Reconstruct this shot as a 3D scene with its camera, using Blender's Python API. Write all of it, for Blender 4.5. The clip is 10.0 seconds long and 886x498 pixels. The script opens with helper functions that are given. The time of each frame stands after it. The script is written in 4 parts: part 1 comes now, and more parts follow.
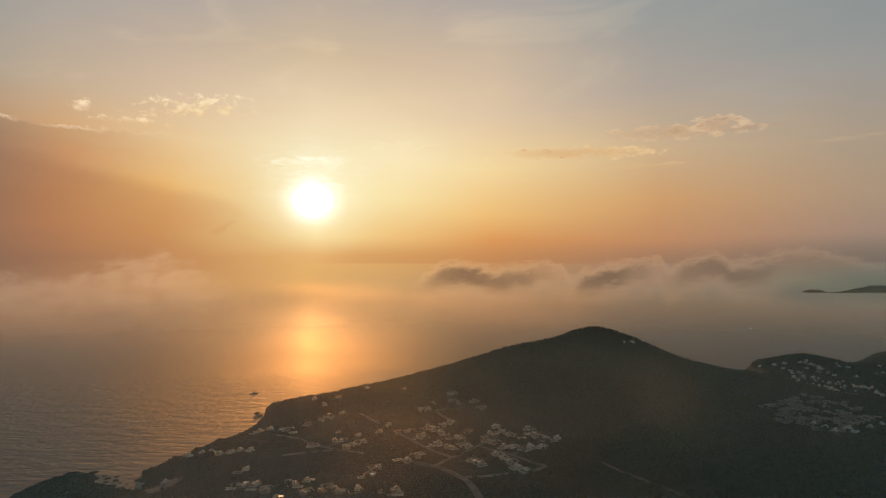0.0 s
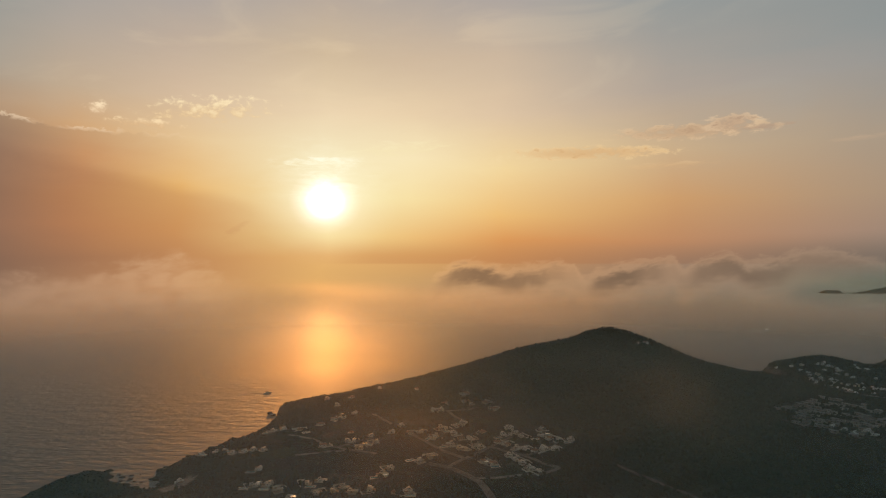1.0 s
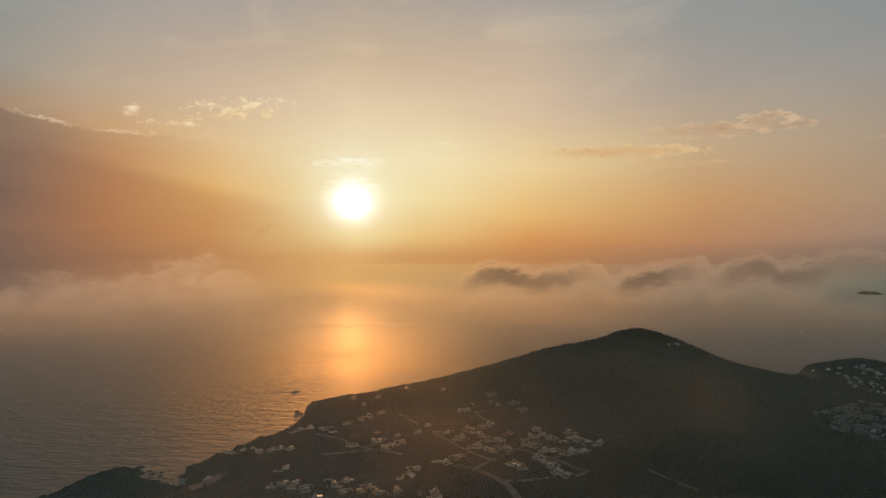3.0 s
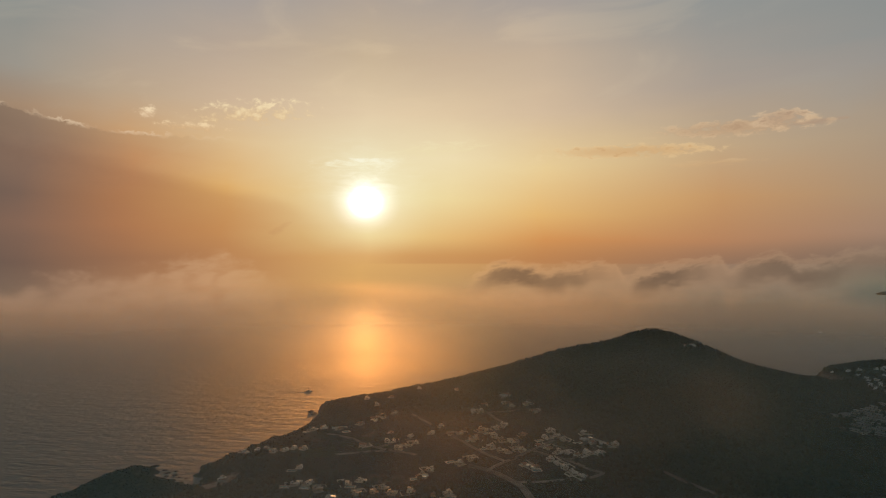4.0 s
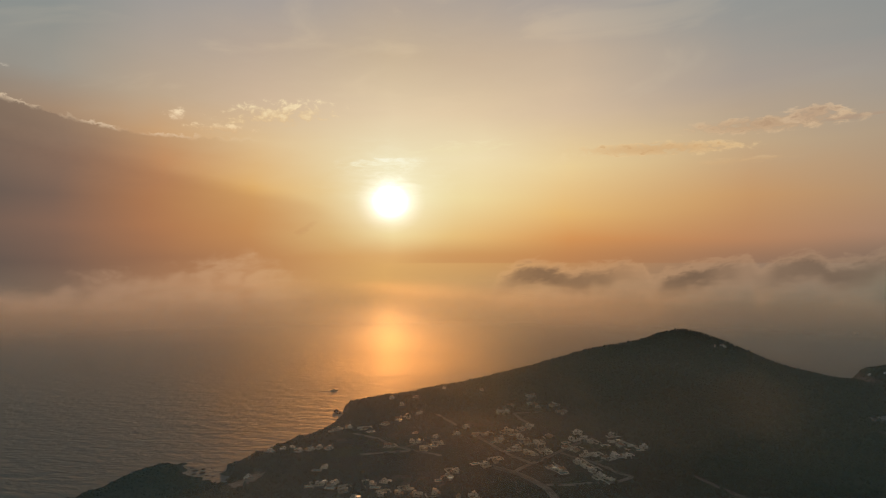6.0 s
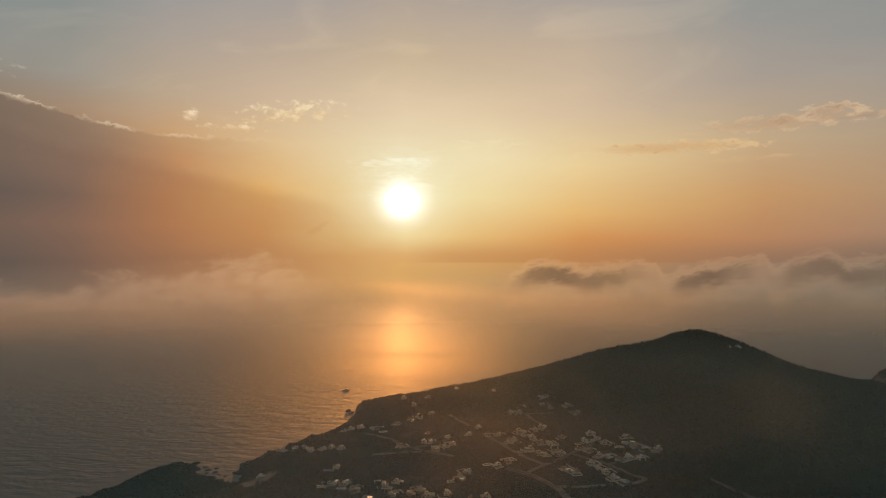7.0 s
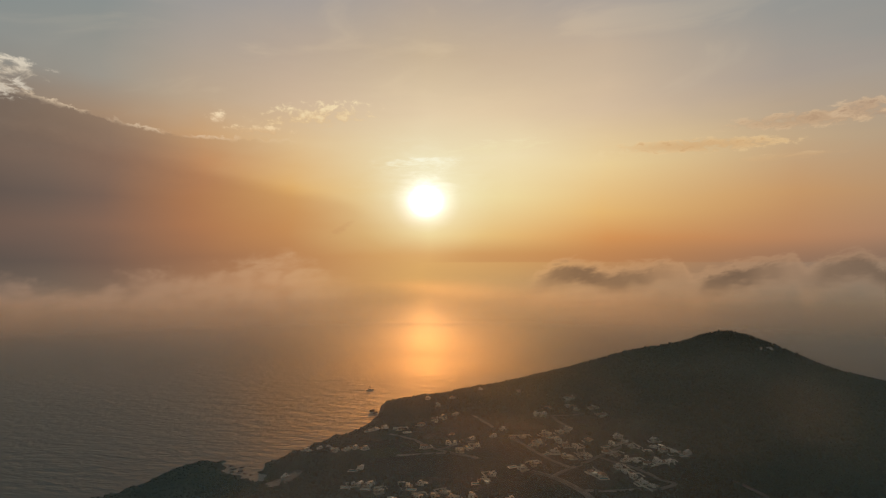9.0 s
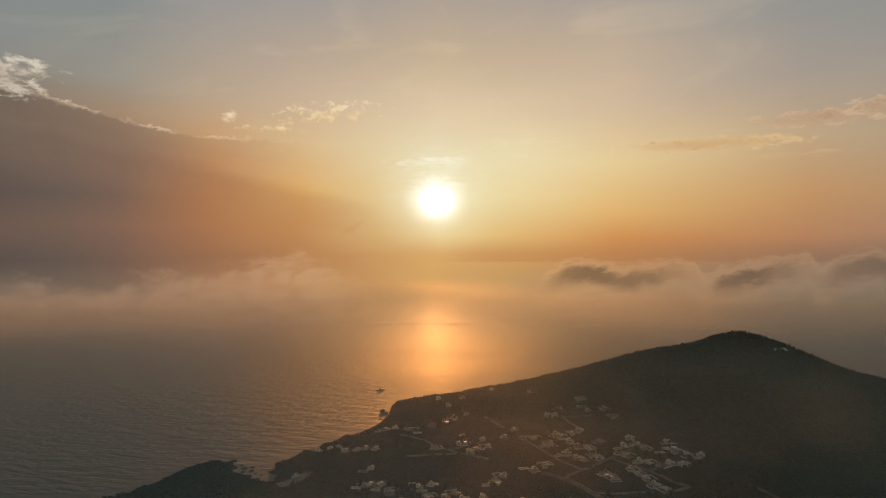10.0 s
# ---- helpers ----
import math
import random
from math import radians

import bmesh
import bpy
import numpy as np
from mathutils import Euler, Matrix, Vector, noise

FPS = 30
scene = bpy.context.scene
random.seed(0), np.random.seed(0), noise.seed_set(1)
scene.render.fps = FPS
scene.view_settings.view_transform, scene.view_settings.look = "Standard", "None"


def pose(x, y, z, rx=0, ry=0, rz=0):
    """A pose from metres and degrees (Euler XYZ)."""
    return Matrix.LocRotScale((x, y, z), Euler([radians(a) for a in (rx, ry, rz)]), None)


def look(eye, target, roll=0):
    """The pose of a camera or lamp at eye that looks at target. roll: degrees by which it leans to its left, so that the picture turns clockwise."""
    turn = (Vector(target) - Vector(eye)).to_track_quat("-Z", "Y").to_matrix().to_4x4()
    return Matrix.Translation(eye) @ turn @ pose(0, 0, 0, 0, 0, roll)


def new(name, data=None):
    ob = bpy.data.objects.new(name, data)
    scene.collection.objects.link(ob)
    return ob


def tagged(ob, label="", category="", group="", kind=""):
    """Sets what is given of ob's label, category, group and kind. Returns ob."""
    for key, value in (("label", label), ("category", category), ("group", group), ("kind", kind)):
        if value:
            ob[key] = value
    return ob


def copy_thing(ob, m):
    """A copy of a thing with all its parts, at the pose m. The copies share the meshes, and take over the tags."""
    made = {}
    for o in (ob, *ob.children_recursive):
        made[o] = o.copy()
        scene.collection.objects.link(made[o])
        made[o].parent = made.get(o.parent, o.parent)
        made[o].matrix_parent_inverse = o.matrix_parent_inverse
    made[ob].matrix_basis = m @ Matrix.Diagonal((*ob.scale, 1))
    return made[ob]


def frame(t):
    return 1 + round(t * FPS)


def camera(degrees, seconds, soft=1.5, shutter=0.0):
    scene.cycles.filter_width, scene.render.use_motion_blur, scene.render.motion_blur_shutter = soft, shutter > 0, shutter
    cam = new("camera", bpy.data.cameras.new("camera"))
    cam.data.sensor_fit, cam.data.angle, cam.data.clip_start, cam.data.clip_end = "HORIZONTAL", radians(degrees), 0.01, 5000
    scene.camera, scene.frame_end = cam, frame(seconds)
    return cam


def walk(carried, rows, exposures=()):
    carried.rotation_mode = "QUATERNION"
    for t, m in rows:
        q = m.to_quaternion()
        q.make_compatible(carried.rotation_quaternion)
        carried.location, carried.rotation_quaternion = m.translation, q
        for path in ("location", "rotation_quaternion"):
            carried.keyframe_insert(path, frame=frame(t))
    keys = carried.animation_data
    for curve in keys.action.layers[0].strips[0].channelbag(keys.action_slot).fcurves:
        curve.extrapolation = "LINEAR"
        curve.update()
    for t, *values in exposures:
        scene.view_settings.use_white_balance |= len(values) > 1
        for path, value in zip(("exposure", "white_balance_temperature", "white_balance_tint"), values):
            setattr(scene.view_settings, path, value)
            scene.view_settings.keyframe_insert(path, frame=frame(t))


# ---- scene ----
cam = camera(71.04, 10.0, soft=1.1)

# ---- camera ----
PATH = [
    (0.0, 0.0, 0.0, 230.0, 1.304, -0.01, 0.000),
    (0.5, -0.1, 1.4, 229.8, 1.319, -0.01, 0.570),
    (1.0, -0.2, 2.8, 229.7, 1.333, 0.0, 1.146),
    (1.5, -0.4, 4.2, 229.6, 1.333, 0.02, 1.738),
    (2.0, -0.5, 5.6, 229.5, 1.334, 0.03, 2.340),
    (2.5, -0.7, 6.9, 229.4, 1.335, 0.04, 2.950),
    (4.0, -1.3, 11.1, 229.3, 1.328, 0.04, 4.768),
    (4.5, -1.5, 12.5, 229.3, 1.318, 0.03, 5.360),
    (5.0, -1.7, 13.9, 229.3, 1.308, 0.01, 5.931),
    (5.5, -1.9, 15.3, 229.4, 1.285, -0.01, 6.485),
    (7.0, -2.6, 19.4, 229.7, 1.235, -0.03, 8.130),
    (7.5, -2.9, 20.8, 229.8, 1.223, -0.04, 8.696),
    (8.0, -3.2, 22.1, 229.9, 1.213, -0.05, 9.257),
    (8.5, -3.5, 23.5, 230.1, 1.201, -0.05, 9.800),
    (9.0, -3.8, 24.9, 230.3, 1.188, -0.05, 10.322),
    (9.5, -4.1, 26.3, 230.6, 1.172, -0.06, 10.815),
    (10.0, -4.4, 27.6, 230.8, 1.152, -0.06, 11.275),
]
walk(cam, [(t, pose(x, y, z, 90 + pitch, -roll, yaw)) for t, x, y, z, pitch, roll, yaw in PATH],
     exposures=[(0.0, 0.12), (2.5, 0.03), (5.0, -0.06), (5.6, -0.03), (8.5, -0.02), (10.0, -0.08)])

# ---- light ----
SUN_AZ, SUN_EL = -11.9, 5.6     # degrees, to the right of the y axis and up
SUN_STRENGTH = 4.2
SUN_COLOUR = (1.0, 0.42, 0.12)
SKY_STRENGTH = 0.1


def lin(r, g, b):
    """Linear colour from 0..255 display values."""
    def one(c):
        c = c / 255
        return c / 12.92 if c <= 0.04045 else ((c + 0.055) / 1.055) ** 2.4
    return (one(r), one(g), one(b), 1.0)


class Graph:
    """Short hand for node trees."""

    def __init__(self, tree):
        self.tree = tree
        tree.nodes.clear()

    def node(self, kind):
        return self.tree.nodes.new(kind)

    def link(self, a, b):
        self.tree.links.new(a, b)

    def put(self, socket, value):
        if isinstance(value, bpy.types.NodeSocket):
            self.link(value, socket)
        elif value is not None:
            socket.default_value = value

    def math(self, op, a, b=None, c=None, clamp=False):
        n = self.node("ShaderNodeMath")
        n.operation, n.use_clamp = op, clamp
        for s, v in zip(n.inputs, (a, b, c)):
            self.put(s, v)
        return n.outputs[0]

    def vec(self, op, a, b=None):
        n = self.node("ShaderNodeVectorMath")
        n.operation = op
        self.put(n.inputs[0], a)
        self.put(n.inputs[1], b)
        return n.outputs["Value"] if op in ("DOT_PRODUCT", "LENGTH") else n.outputs[0]

    def span(self, x, a, b, lo=0.0, hi=1.0, smooth=True):
        n = self.node("ShaderNodeMapRange")
        n.interpolation_type = "SMOOTHSTEP" if smooth else "LINEAR"
        for k, v in enumerate((x, a, b, lo, hi)):
            self.put(n.inputs[k], v)
        return n.outputs[0]

    def mix(self, f, a, b, blend="MIX"):
        n = self.node("ShaderNodeMix")
        n.data_type, n.blend_type = "RGBA", blend
        self.put(n.inputs[0], f)
        self.put(n.inputs[6], a)
        self.put(n.inputs[7], b)
        return n.outputs[2]

    def ramp(self, x, stops, ease="LINEAR"):
        n = self.node("ShaderNodeValToRGB")
        n.color_ramp.interpolation = ease
        el = n.color_ramp.elements
        while len(el) < len(stops):
            el.new(0.5)
        for e, (p, c) in zip(el, stops):
            e.position, e.color = p, c
        self.put(n.inputs[0], x)
        return n.outputs[0]

    def noise(self, v, scale, detail=4.0, rough=0.55, distortion=0.0):
        n = self.node("ShaderNodeTexNoise")
        self.put(n.inputs["Vector"], v)
        for key, value in (("Scale", scale), ("Detail", detail), ("Roughness", rough), ("Distortion", distortion)):
            n.inputs[key].default_value = value
        return n.outputs[0]

    def join(self, x, y, z=0.0):
        n = self.node("ShaderNodeCombineXYZ")
        for s, v in zip(n.inputs, (x, y, z)):
            self.put(s, v)
        return n.outputs[0]

    def split(self, v):
        n = self.node("ShaderNodeSeparateXYZ")
        self.put(n.inputs[0], v)
        return n.outputs


def away(az, el):
    """The direction at an azimuth and an elevation, in degrees."""
    a, e = radians(az), radians(el)
    return Vector((math.sin(a) * math.cos(e), math.cos(a) * math.cos(e), math.sin(e)))


SUN_DIR = away(SUN_AZ, SUN_EL)

# Sky colours by elevation (degrees), one column for each azimuth counted from the sun.
# Below zero: painted haze over the far sea, seen through the faded water.
SKY = {
    -42: [(-8, 76, 76, 72), (-3, 108, 94, 82), (0, 74, 72, 68), (2, 94, 79, 72), (5, 76, 70, 66), (9, 86, 78, 72), (13, 112, 106, 99), (17, 135, 140, 137), (24, 118, 135, 137)],
    -27: [(-8, 112, 96, 80), (-3, 136, 112, 90), (0, 112, 88, 75), (3.2, 138, 103, 83), (5.5, 119, 96, 83), (8.5, 152, 119, 96), (12, 168, 138, 110), (15, 158, 149, 135), (24, 128, 141, 141)],
    -20: [(-8, 158, 116, 82), (-2, 165, 125, 90), (0.5, 150, 108, 78), (3.2, 178, 121, 79), (5.5, 180, 124, 80), (8.5, 206, 148, 98), (11, 204, 160, 114), (14, 190, 165, 136), (18.5, 174, 160, 145), (24, 149, 150, 149)],
    -12: [(-8, 188, 132, 82), (-2, 192, 138, 88), (0.5, 190, 132, 80), (3.2, 208, 146, 82), (6.5, 226, 172, 100), (10.5, 224, 188, 138), (14, 210, 181, 149), (18.5, 188, 167, 146), (24, 158, 154, 151)],
    0: [(-8, 210, 160, 92), (-2, 214, 160, 90), (0.6, 224, 168, 94), (2.4, 238, 205, 132), (6, 240, 222, 166), (9.6, 240, 222, 176), (13.5, 230, 203, 164), (18.5, 203, 178, 146), (24, 175, 160, 147)],
    8: [(-8, 194, 147, 92), (-2, 196, 150, 94), (0.5, 212, 155, 88), (2.4, 230, 180, 108), (6, 241, 214, 152), (9.6, 242, 220, 172), (13.5, 227, 199, 160), (18.5, 202, 177, 148), (24, 169, 158, 148)],
    16: [(-8, 174, 132, 92), (-2, 174, 136, 98), (0.3, 196, 138, 84), (2, 214, 146, 82), (4.5, 232, 182, 110), (8.6, 237, 206, 148), (13.5, 218, 190, 156), (18.5, 199, 176, 150), (24, 162, 155, 150)],
    31: [(-8, 118, 108, 94), (-2.5, 124, 110, 93), (0, 150, 120, 96), (2, 186, 132, 91), (5.5, 200, 151, 101), (10, 198, 168, 130), (15, 172, 157, 142), (24, 139, 146, 144)],
    46: [(-8, 88, 95, 90), (-2.5, 94, 96, 88), (0, 116, 107, 95), (2.5, 157, 130, 110), (5.5, 168, 141, 114), (10, 168, 148, 125), (15, 150, 146, 139), (24, 122, 136, 137)],
    62: [(-8, 78, 88, 86), (-2.5, 104, 106, 98), (0, 128, 116, 104), (5, 148, 132, 114), (10, 146, 138, 124), (15, 136, 138, 134), (24, 119, 132, 138)],
}

# Cloudlets: azimuth from the sun, elevation, half length, half height, slope, grain, strength, body and lit colours.
CLOUDLETS = [
    (32.6, 11.25, 8.2, 0.85, 0.0, 2, 0.75, (184, 148, 114), (234, 200, 156)),
    (35.8, 11.7, 2.6, 0.95, 0.05, 2, 0.85, (176, 144, 116), (236, 204, 162)),
    (24.2, 9.85, 8.6, 0.75, -0.02, 2, 0.8, (208, 162, 110), (244, 212, 158)),
    (-7.9, 2.9, 1.5, 0.5, 0.6, 0, 0.22, (184, 122, 76), (196, 132, 80)),
    (38.6, 11.2, 2.6, 0.4, 0.0, 0, 0.8, (176, 146, 120), (190, 158, 128)),
    (31.0, 8.5, 5.0, 0.35, 0.01, 0, 0.35, (214, 172, 122), (232, 196, 146)),
    (46.0, 9.6, 4.0, 0.3, 0.0, 0, 0.35, (190, 160, 130), (205, 172, 138)),
    (-10.0, 13.2, 6.5, 1.4, 0.1, 1, 0.8, (226, 188, 136), (250, 224, 176)),
    (-18.6, 12.5, 1.4, 0.7, 0.0, 1, 0.9, (214, 178, 138), (250, 222, 180)),
    (-15.0, 11.6, 3.5, 0.5, 0.0, 1, 0.8, (216, 172, 122), (248, 216, 168)),
    (-36.4, 14.2, 4.6, 1.7, -0.3, 2, 1.0, (168, 150, 130), (248, 234, 210)),
    (-33.5, 14.6, 3.6, 1.0, -0.1, 1, 0.7, (190, 172, 148), (240, 224, 198)),
    (-0.3, 9.0, 5.5, 0.7, 0.04, 0, 0.55, (252, 240, 200), (255, 248, 220)),
    (6.0, 10.4, 7.0, 0.9, 0.08, 0, 0.45, (240, 220, 168), (248, 232, 186)),
    (16.0, 9.2, 4.0, 0.8, 0.1, 1, 0.25, (232, 200, 146), (242, 214, 164)),
]

# Low cloud rolls on the horizon: azimuth from the sun, elevation of the top, depth of the shaded core.
ROLLS = [(9, -2.2, 0.0), (10.5, -0.6, 0.45), (12, 0.2, 0.85), (14, 0.3, 0.95), (17, -0.3, 0.8), (19, -0.1, 0.7), (21, 0.5, 0.35), (22.5, 0.1, 0.15), (23.6, -1.1, 0.1),
         (25, -0.4, 0.8), (27, 0.1, 0.9), (29.5, 0.6, 0.5), (31, 0.8, 0.2), (32, -0.3, 0.25), (33.5, 0.6, 0.65), (35.5, 1.1, 0.75), (37, 0.3, 0.8), (39, 0.6, 0.7),
         (41, 1.3, 0.4), (43, 1.3, 0.45), (46, 0.4, 0.4), (49, -0.3, 0.1), (54, -1.6, 0.0)]
# Fog lying on the sea: azimuth from the sun, elevation of the top.
FOG = [(-46, -0.9), (-34, -0.9), (-31, -1.4), (-28.5, -2.2), (-26, -1.2), (-23, -0.7), (-20.5, -1.3), (-18, -0.4), (-15, 0.9), (-12.5, 1.0), (-10.5, 0.2), (-8, -1.2), (-4, -2.6)]


def build_world():
    world = bpy.data.worlds.new("sky")
    world.use_nodes = True
    scene.world = world
    g = Graph(world.node_tree)
    direction = g.node("ShaderNodeTexCoord").outputs["Generated"]
    x, y, z = g.split(direction)
    az = g.math("MULTIPLY", g.math("ARCTAN2", x, y), 180 / math.pi)
    phi = g.math("SUBTRACT", az, SUN_AZ)
    el = g.math("MULTIPLY", g.math("ARCSINE", z), 180 / math.pi)
    # soft unevenness of the haze
    wob = g.noise(g.join(g.math("MULTIPLY", phi, 0.05), g.math("MULTIPLY", el, 0.16)), 1.0, 3)
    el_w = g.math("ADD", el, g.math("MULTIPLY", g.math("SUBTRACT", wob, 0.5), 1.6))
    phi_w = g.math("ADD", phi, g.math("MULTIPLY", g.math("SUBTRACT", wob, 0.5), 5.0))
    level = g.span(el_w, -10, 40, smooth=False)
    colour = None
    keys = sorted(SKY)
    for k in keys:
        stops = [((v + 10) / 50, lin(r, gr, b)) for v, r, gr, b in SKY[k]]
        column = g.ramp(level, stops)
        colour = column if colour is None else g.mix(g.span(phi_w, last, k, smooth=False), colour, column)
        last = k
    # broad streaks of thin high cloud
    veil = g.noise(g.join(g.math("ADD", g.math("MULTIPLY", phi, 0.06), g.math("MULTIPLY", el, 0.05)), g.math("SUBTRACT", g.math("MULTIPLY", el, 0.2), g.math("MULTIPLY", phi, 0.03))), 1.0, 5, 0.55, 0.6)
    high = g.span(el, 6, 15)
    colour = g.mix(g.math("MULTIPLY", high, g.span(veil, 0.5, 0.72, 0.0, 0.15)), colour, g.mix(g.span(g.math("ABSOLUTE", phi), 8, 40), lin(206, 180, 150), lin(132, 144, 144)))
    colour = g.mix(g.math("MULTIPLY", high, g.span(veil, 0.48, 0.3, 0.0, 0.2)), colour, g.mix(g.span(g.math("ABSOLUTE", phi), 6, 45), lin(240, 212, 170), lin(158, 156, 148)))
    # the dusky band that ends at the horizon
    dusk = g.math("MULTIPLY", g.math("MULTIPLY", g.span(el, -0.12, 0.06), g.span(el, 2.4, 0.2)), g.span(phi, -2, 6, 0.0, 0.34))
    colour = g.mix(dusk, colour, g.mix(g.span(phi, 8, 50), lin(188, 118, 66), lin(112, 92, 80)))
    # the slanting lower edge of the sunlit gap in the cloud
    fall = g.math("ADD", g.math("MULTIPLY", g.math("ADD", phi, 25.0), 0.18), g.math("MULTIPLY", g.math("MAXIMUM", g.math("ADD", phi, 8.0), 0.0), 0.3))
    slant = g.math("SUBTRACT", g.math("SUBTRACT", 8.8, fall), el_w)
    dim = g.math("MULTIPLY", g.math("MULTIPLY", g.span(slant, -0.6, 0.9), g.span(phi, 0, -15)), g.span(phi, -44, -26, 0.4, 1.0))
    colour = g.mix(g.math("MULTIPLY", dim, 0.38), colour, g.ramp(g.span(phi, -45, -5, smooth=False), [(0.0, lin(76, 72, 70)), (0.35, lin(104, 91, 81)), (0.65, lin(168, 112, 76)), (1.0, lin(190, 128, 76))]))
    # the long shaded cloud bank, with a bright uneven upper edge
    cn = g.noise(g.join(phi, g.math("MULTIPLY", el, 1.5)), 1.0, 7, 0.62, 0.3)
    slow = g.noise(g.join(phi, 3.0), 0.35, 3, 0.5)
    edge = g.math("ADD", g.span(phi, -20, -39, 10.75, 13.7), g.math("MULTIPLY", g.math("SUBTRACT", cn, 0.5), 1.5))
    below = g.math("SUBTRACT", edge, el)
    reach = g.span(phi, -10, -19)
    inside = g.math("MULTIPLY", g.math("MULTIPLY", g.span(below, 0.0, 0.25), g.span(below, 5.5, 1.0)), reach)
    shade = g.math("MULTIPLY", inside, g.span(phi, -16, -36, 0.12, 0.52))
    colour = g.mix(shade, colour, lin(96, 80, 70))
    rim = g.math("MULTIPLY", g.math("MULTIPLY", g.span(below, -0.15, 0.03), g.span(g.math("DIVIDE", below, g.span(phi, -28, -38, 0.9, 2.0)), 0.36, 0.05)), reach)
    rim = g.math("MULTIPLY", rim, g.math("MULTIPLY", g.math("MAXIMUM", g.span(slow, 0.4, 0.56), g.span(phi, -30, -37)), g.span(cn, 0.4, 0.56, 0.25, 1.0)))
    colour = g.mix(g.math("MULTIPLY", rim, g.span(phi, -28, -36, 0.45, 0.85)), colour, lin(240, 212, 176))
    # torn sunlit cloudlets and thin veils
    fine = g.noise(g.join(g.math("MULTIPLY", phi, 0.36), g.math("MULTIPLY", el, 1.5)), 1.1, 9, 0.68, 0.5)
    ragged = g.noise(g.join(phi, g.math("MULTIPLY", el, 1.5)), 0.9, 6, 0.62, 0.2)
    puffs = g.noise(g.join(g.math("MULTIPLY", phi, 0.6), g.math("MULTIPLY", el, 1.3)), 1.25, 8, 0.6, 0.25)
    for at, v0, half, thick, slope, n, gain, body, lit in CLOUDLETS:
        u = g.math("DIVIDE", g.math("SUBTRACT", phi, at), half)
        rise = g.math("SUBTRACT", g.math("SUBTRACT", el, v0), g.math("MULTIPLY", g.math("SUBTRACT", phi, at), slope))
        w = g.math("DIVIDE", rise, thick)
        room = g.math("SUBTRACT", 1.0, g.math("ADD", g.math("MULTIPLY", u, u), g.math("MULTIPLY", w, w)))
        field = (fine, ragged, puffs)[n]
        dense = g.math("ADD", g.math("MULTIPLY", room, (0.42, 0.42, 0.55)[n]), g.math("MULTIPLY", g.math("SUBTRACT", field, 0.5), 2.1))
        lo, hi = ((0.06, 0.62), (0.16, 0.6), (0.08, 0.55))[n]
        mask = g.math("MULTIPLY", g.math("MULTIPLY", g.span(dense, lo, hi), g.span(room, -0.2, 0.45)), gain)
        tone = g.mix(g.span(g.math("ADD", w, g.math("MULTIPLY", g.math("SUBTRACT", field, 0.5), 4.0)), *((-0.2, 1.5), (-0.6, 1.0), (-0.5, 1.6))[n]), lin(*body), lin(*lit))
        if n == 2:
            tone = g.mix(g.math("MULTIPLY", g.span(dense, hi + 0.35, lo + 0.1), g.span(field, 0.42, 0.62, 0.15, 0.85)), lin(*body), lin(*lit))
        colour = g.mix(mask, colour, tone)
    # fog banks and rolls of low cloud over the sea, sunlit along their tops
    sweep = g.noise(g.join(g.math("SUBTRACT", g.math("MULTIPLY", phi, 0.5), g.math("MULTIPLY", el, 0.35)), g.math("MULTIPLY", el, 0.9)), 0.9, 4, 0.5, 0.5)
    curl = g.math("SUBTRACT", sweep, 0.5)
    bank = g.ramp(g.span(phi, -50, 0, smooth=False), [((a + 50) / 50, ((v + 3) / 6,) * 3 + (1,)) for a, v in FOG], "EASE")
    depth = g.math("SUBTRACT", g.math("SUBTRACT", g.math("MULTIPLY", bank, 6.0), 3.0), el)
    puff = g.math("SUBTRACT", g.noise(g.join(g.math("MULTIPLY", phi, 0.55), g.math("MULTIPLY", el, 0.8)), 0.9, 6, 0.62, 0.6), 0.5)
    depth = g.math("ADD", depth, g.math("ADD", g.math("MULTIPLY", curl, 1.6), g.math("MULTIPLY", puff, 2.8)))
    pale = g.math("MULTIPLY", g.math("MULTIPLY", g.span(depth, -0.4, 1.3), g.span(el, -8.0, -2.6)), g.span(phi, -4, -12, 0.0, 0.62))
    pale = g.math("MULTIPLY", pale, g.span(curl, -0.22, 0.12, 0.35, 1.0))
    colour = g.mix(pale, colour, g.ramp(g.span(phi, -40, -5, smooth=False), [(0.0, lin(138, 116, 100)), (0.45, lin(176, 138, 108)), (0.75, lin(206, 158, 114)), (1.0, lin(220, 172, 114))]))
    where = g.span(phi, 5, 55, smooth=False)
    top = g.ramp(where, [((a - 5) / 50, ((v + 3) / 6,) * 3 + (1,)) for a, v, c in ROLLS], "EASE")
    dark = g.ramp(where, [((a - 5) / 50, (c, c, c, 1)) for a, v, c in ROLLS], "EASE")
    depth = g.math("SUBTRACT", g.math("SUBTRACT", g.math("MULTIPLY", top, 6.0), 3.0), el)
    wisp = g.math("SUBTRACT", g.noise(g.join(g.math("SUBTRACT", g.math("MULTIPLY", phi, 0.5), g.math("MULTIPLY", el, 0.4)), el), 1.9, 6, 0.6, 0.8), 0.5)
    depth = g.math("ADD", depth, g.math("ADD", g.math("MULTIPLY", curl, 1.3), g.math("MULTIPLY", wisp, 1.5)))
    ends = g.math("MULTIPLY", g.span(phi, 8.5, 11.0), g.span(phi, 54, 44))
    fringe = g.math("MULTIPLY", g.math("MULTIPLY", g.span(depth, -0.25, 0.5), g.span(depth, 4.5, 2.0)), g.math("MULTIPLY", ends, 0.42))
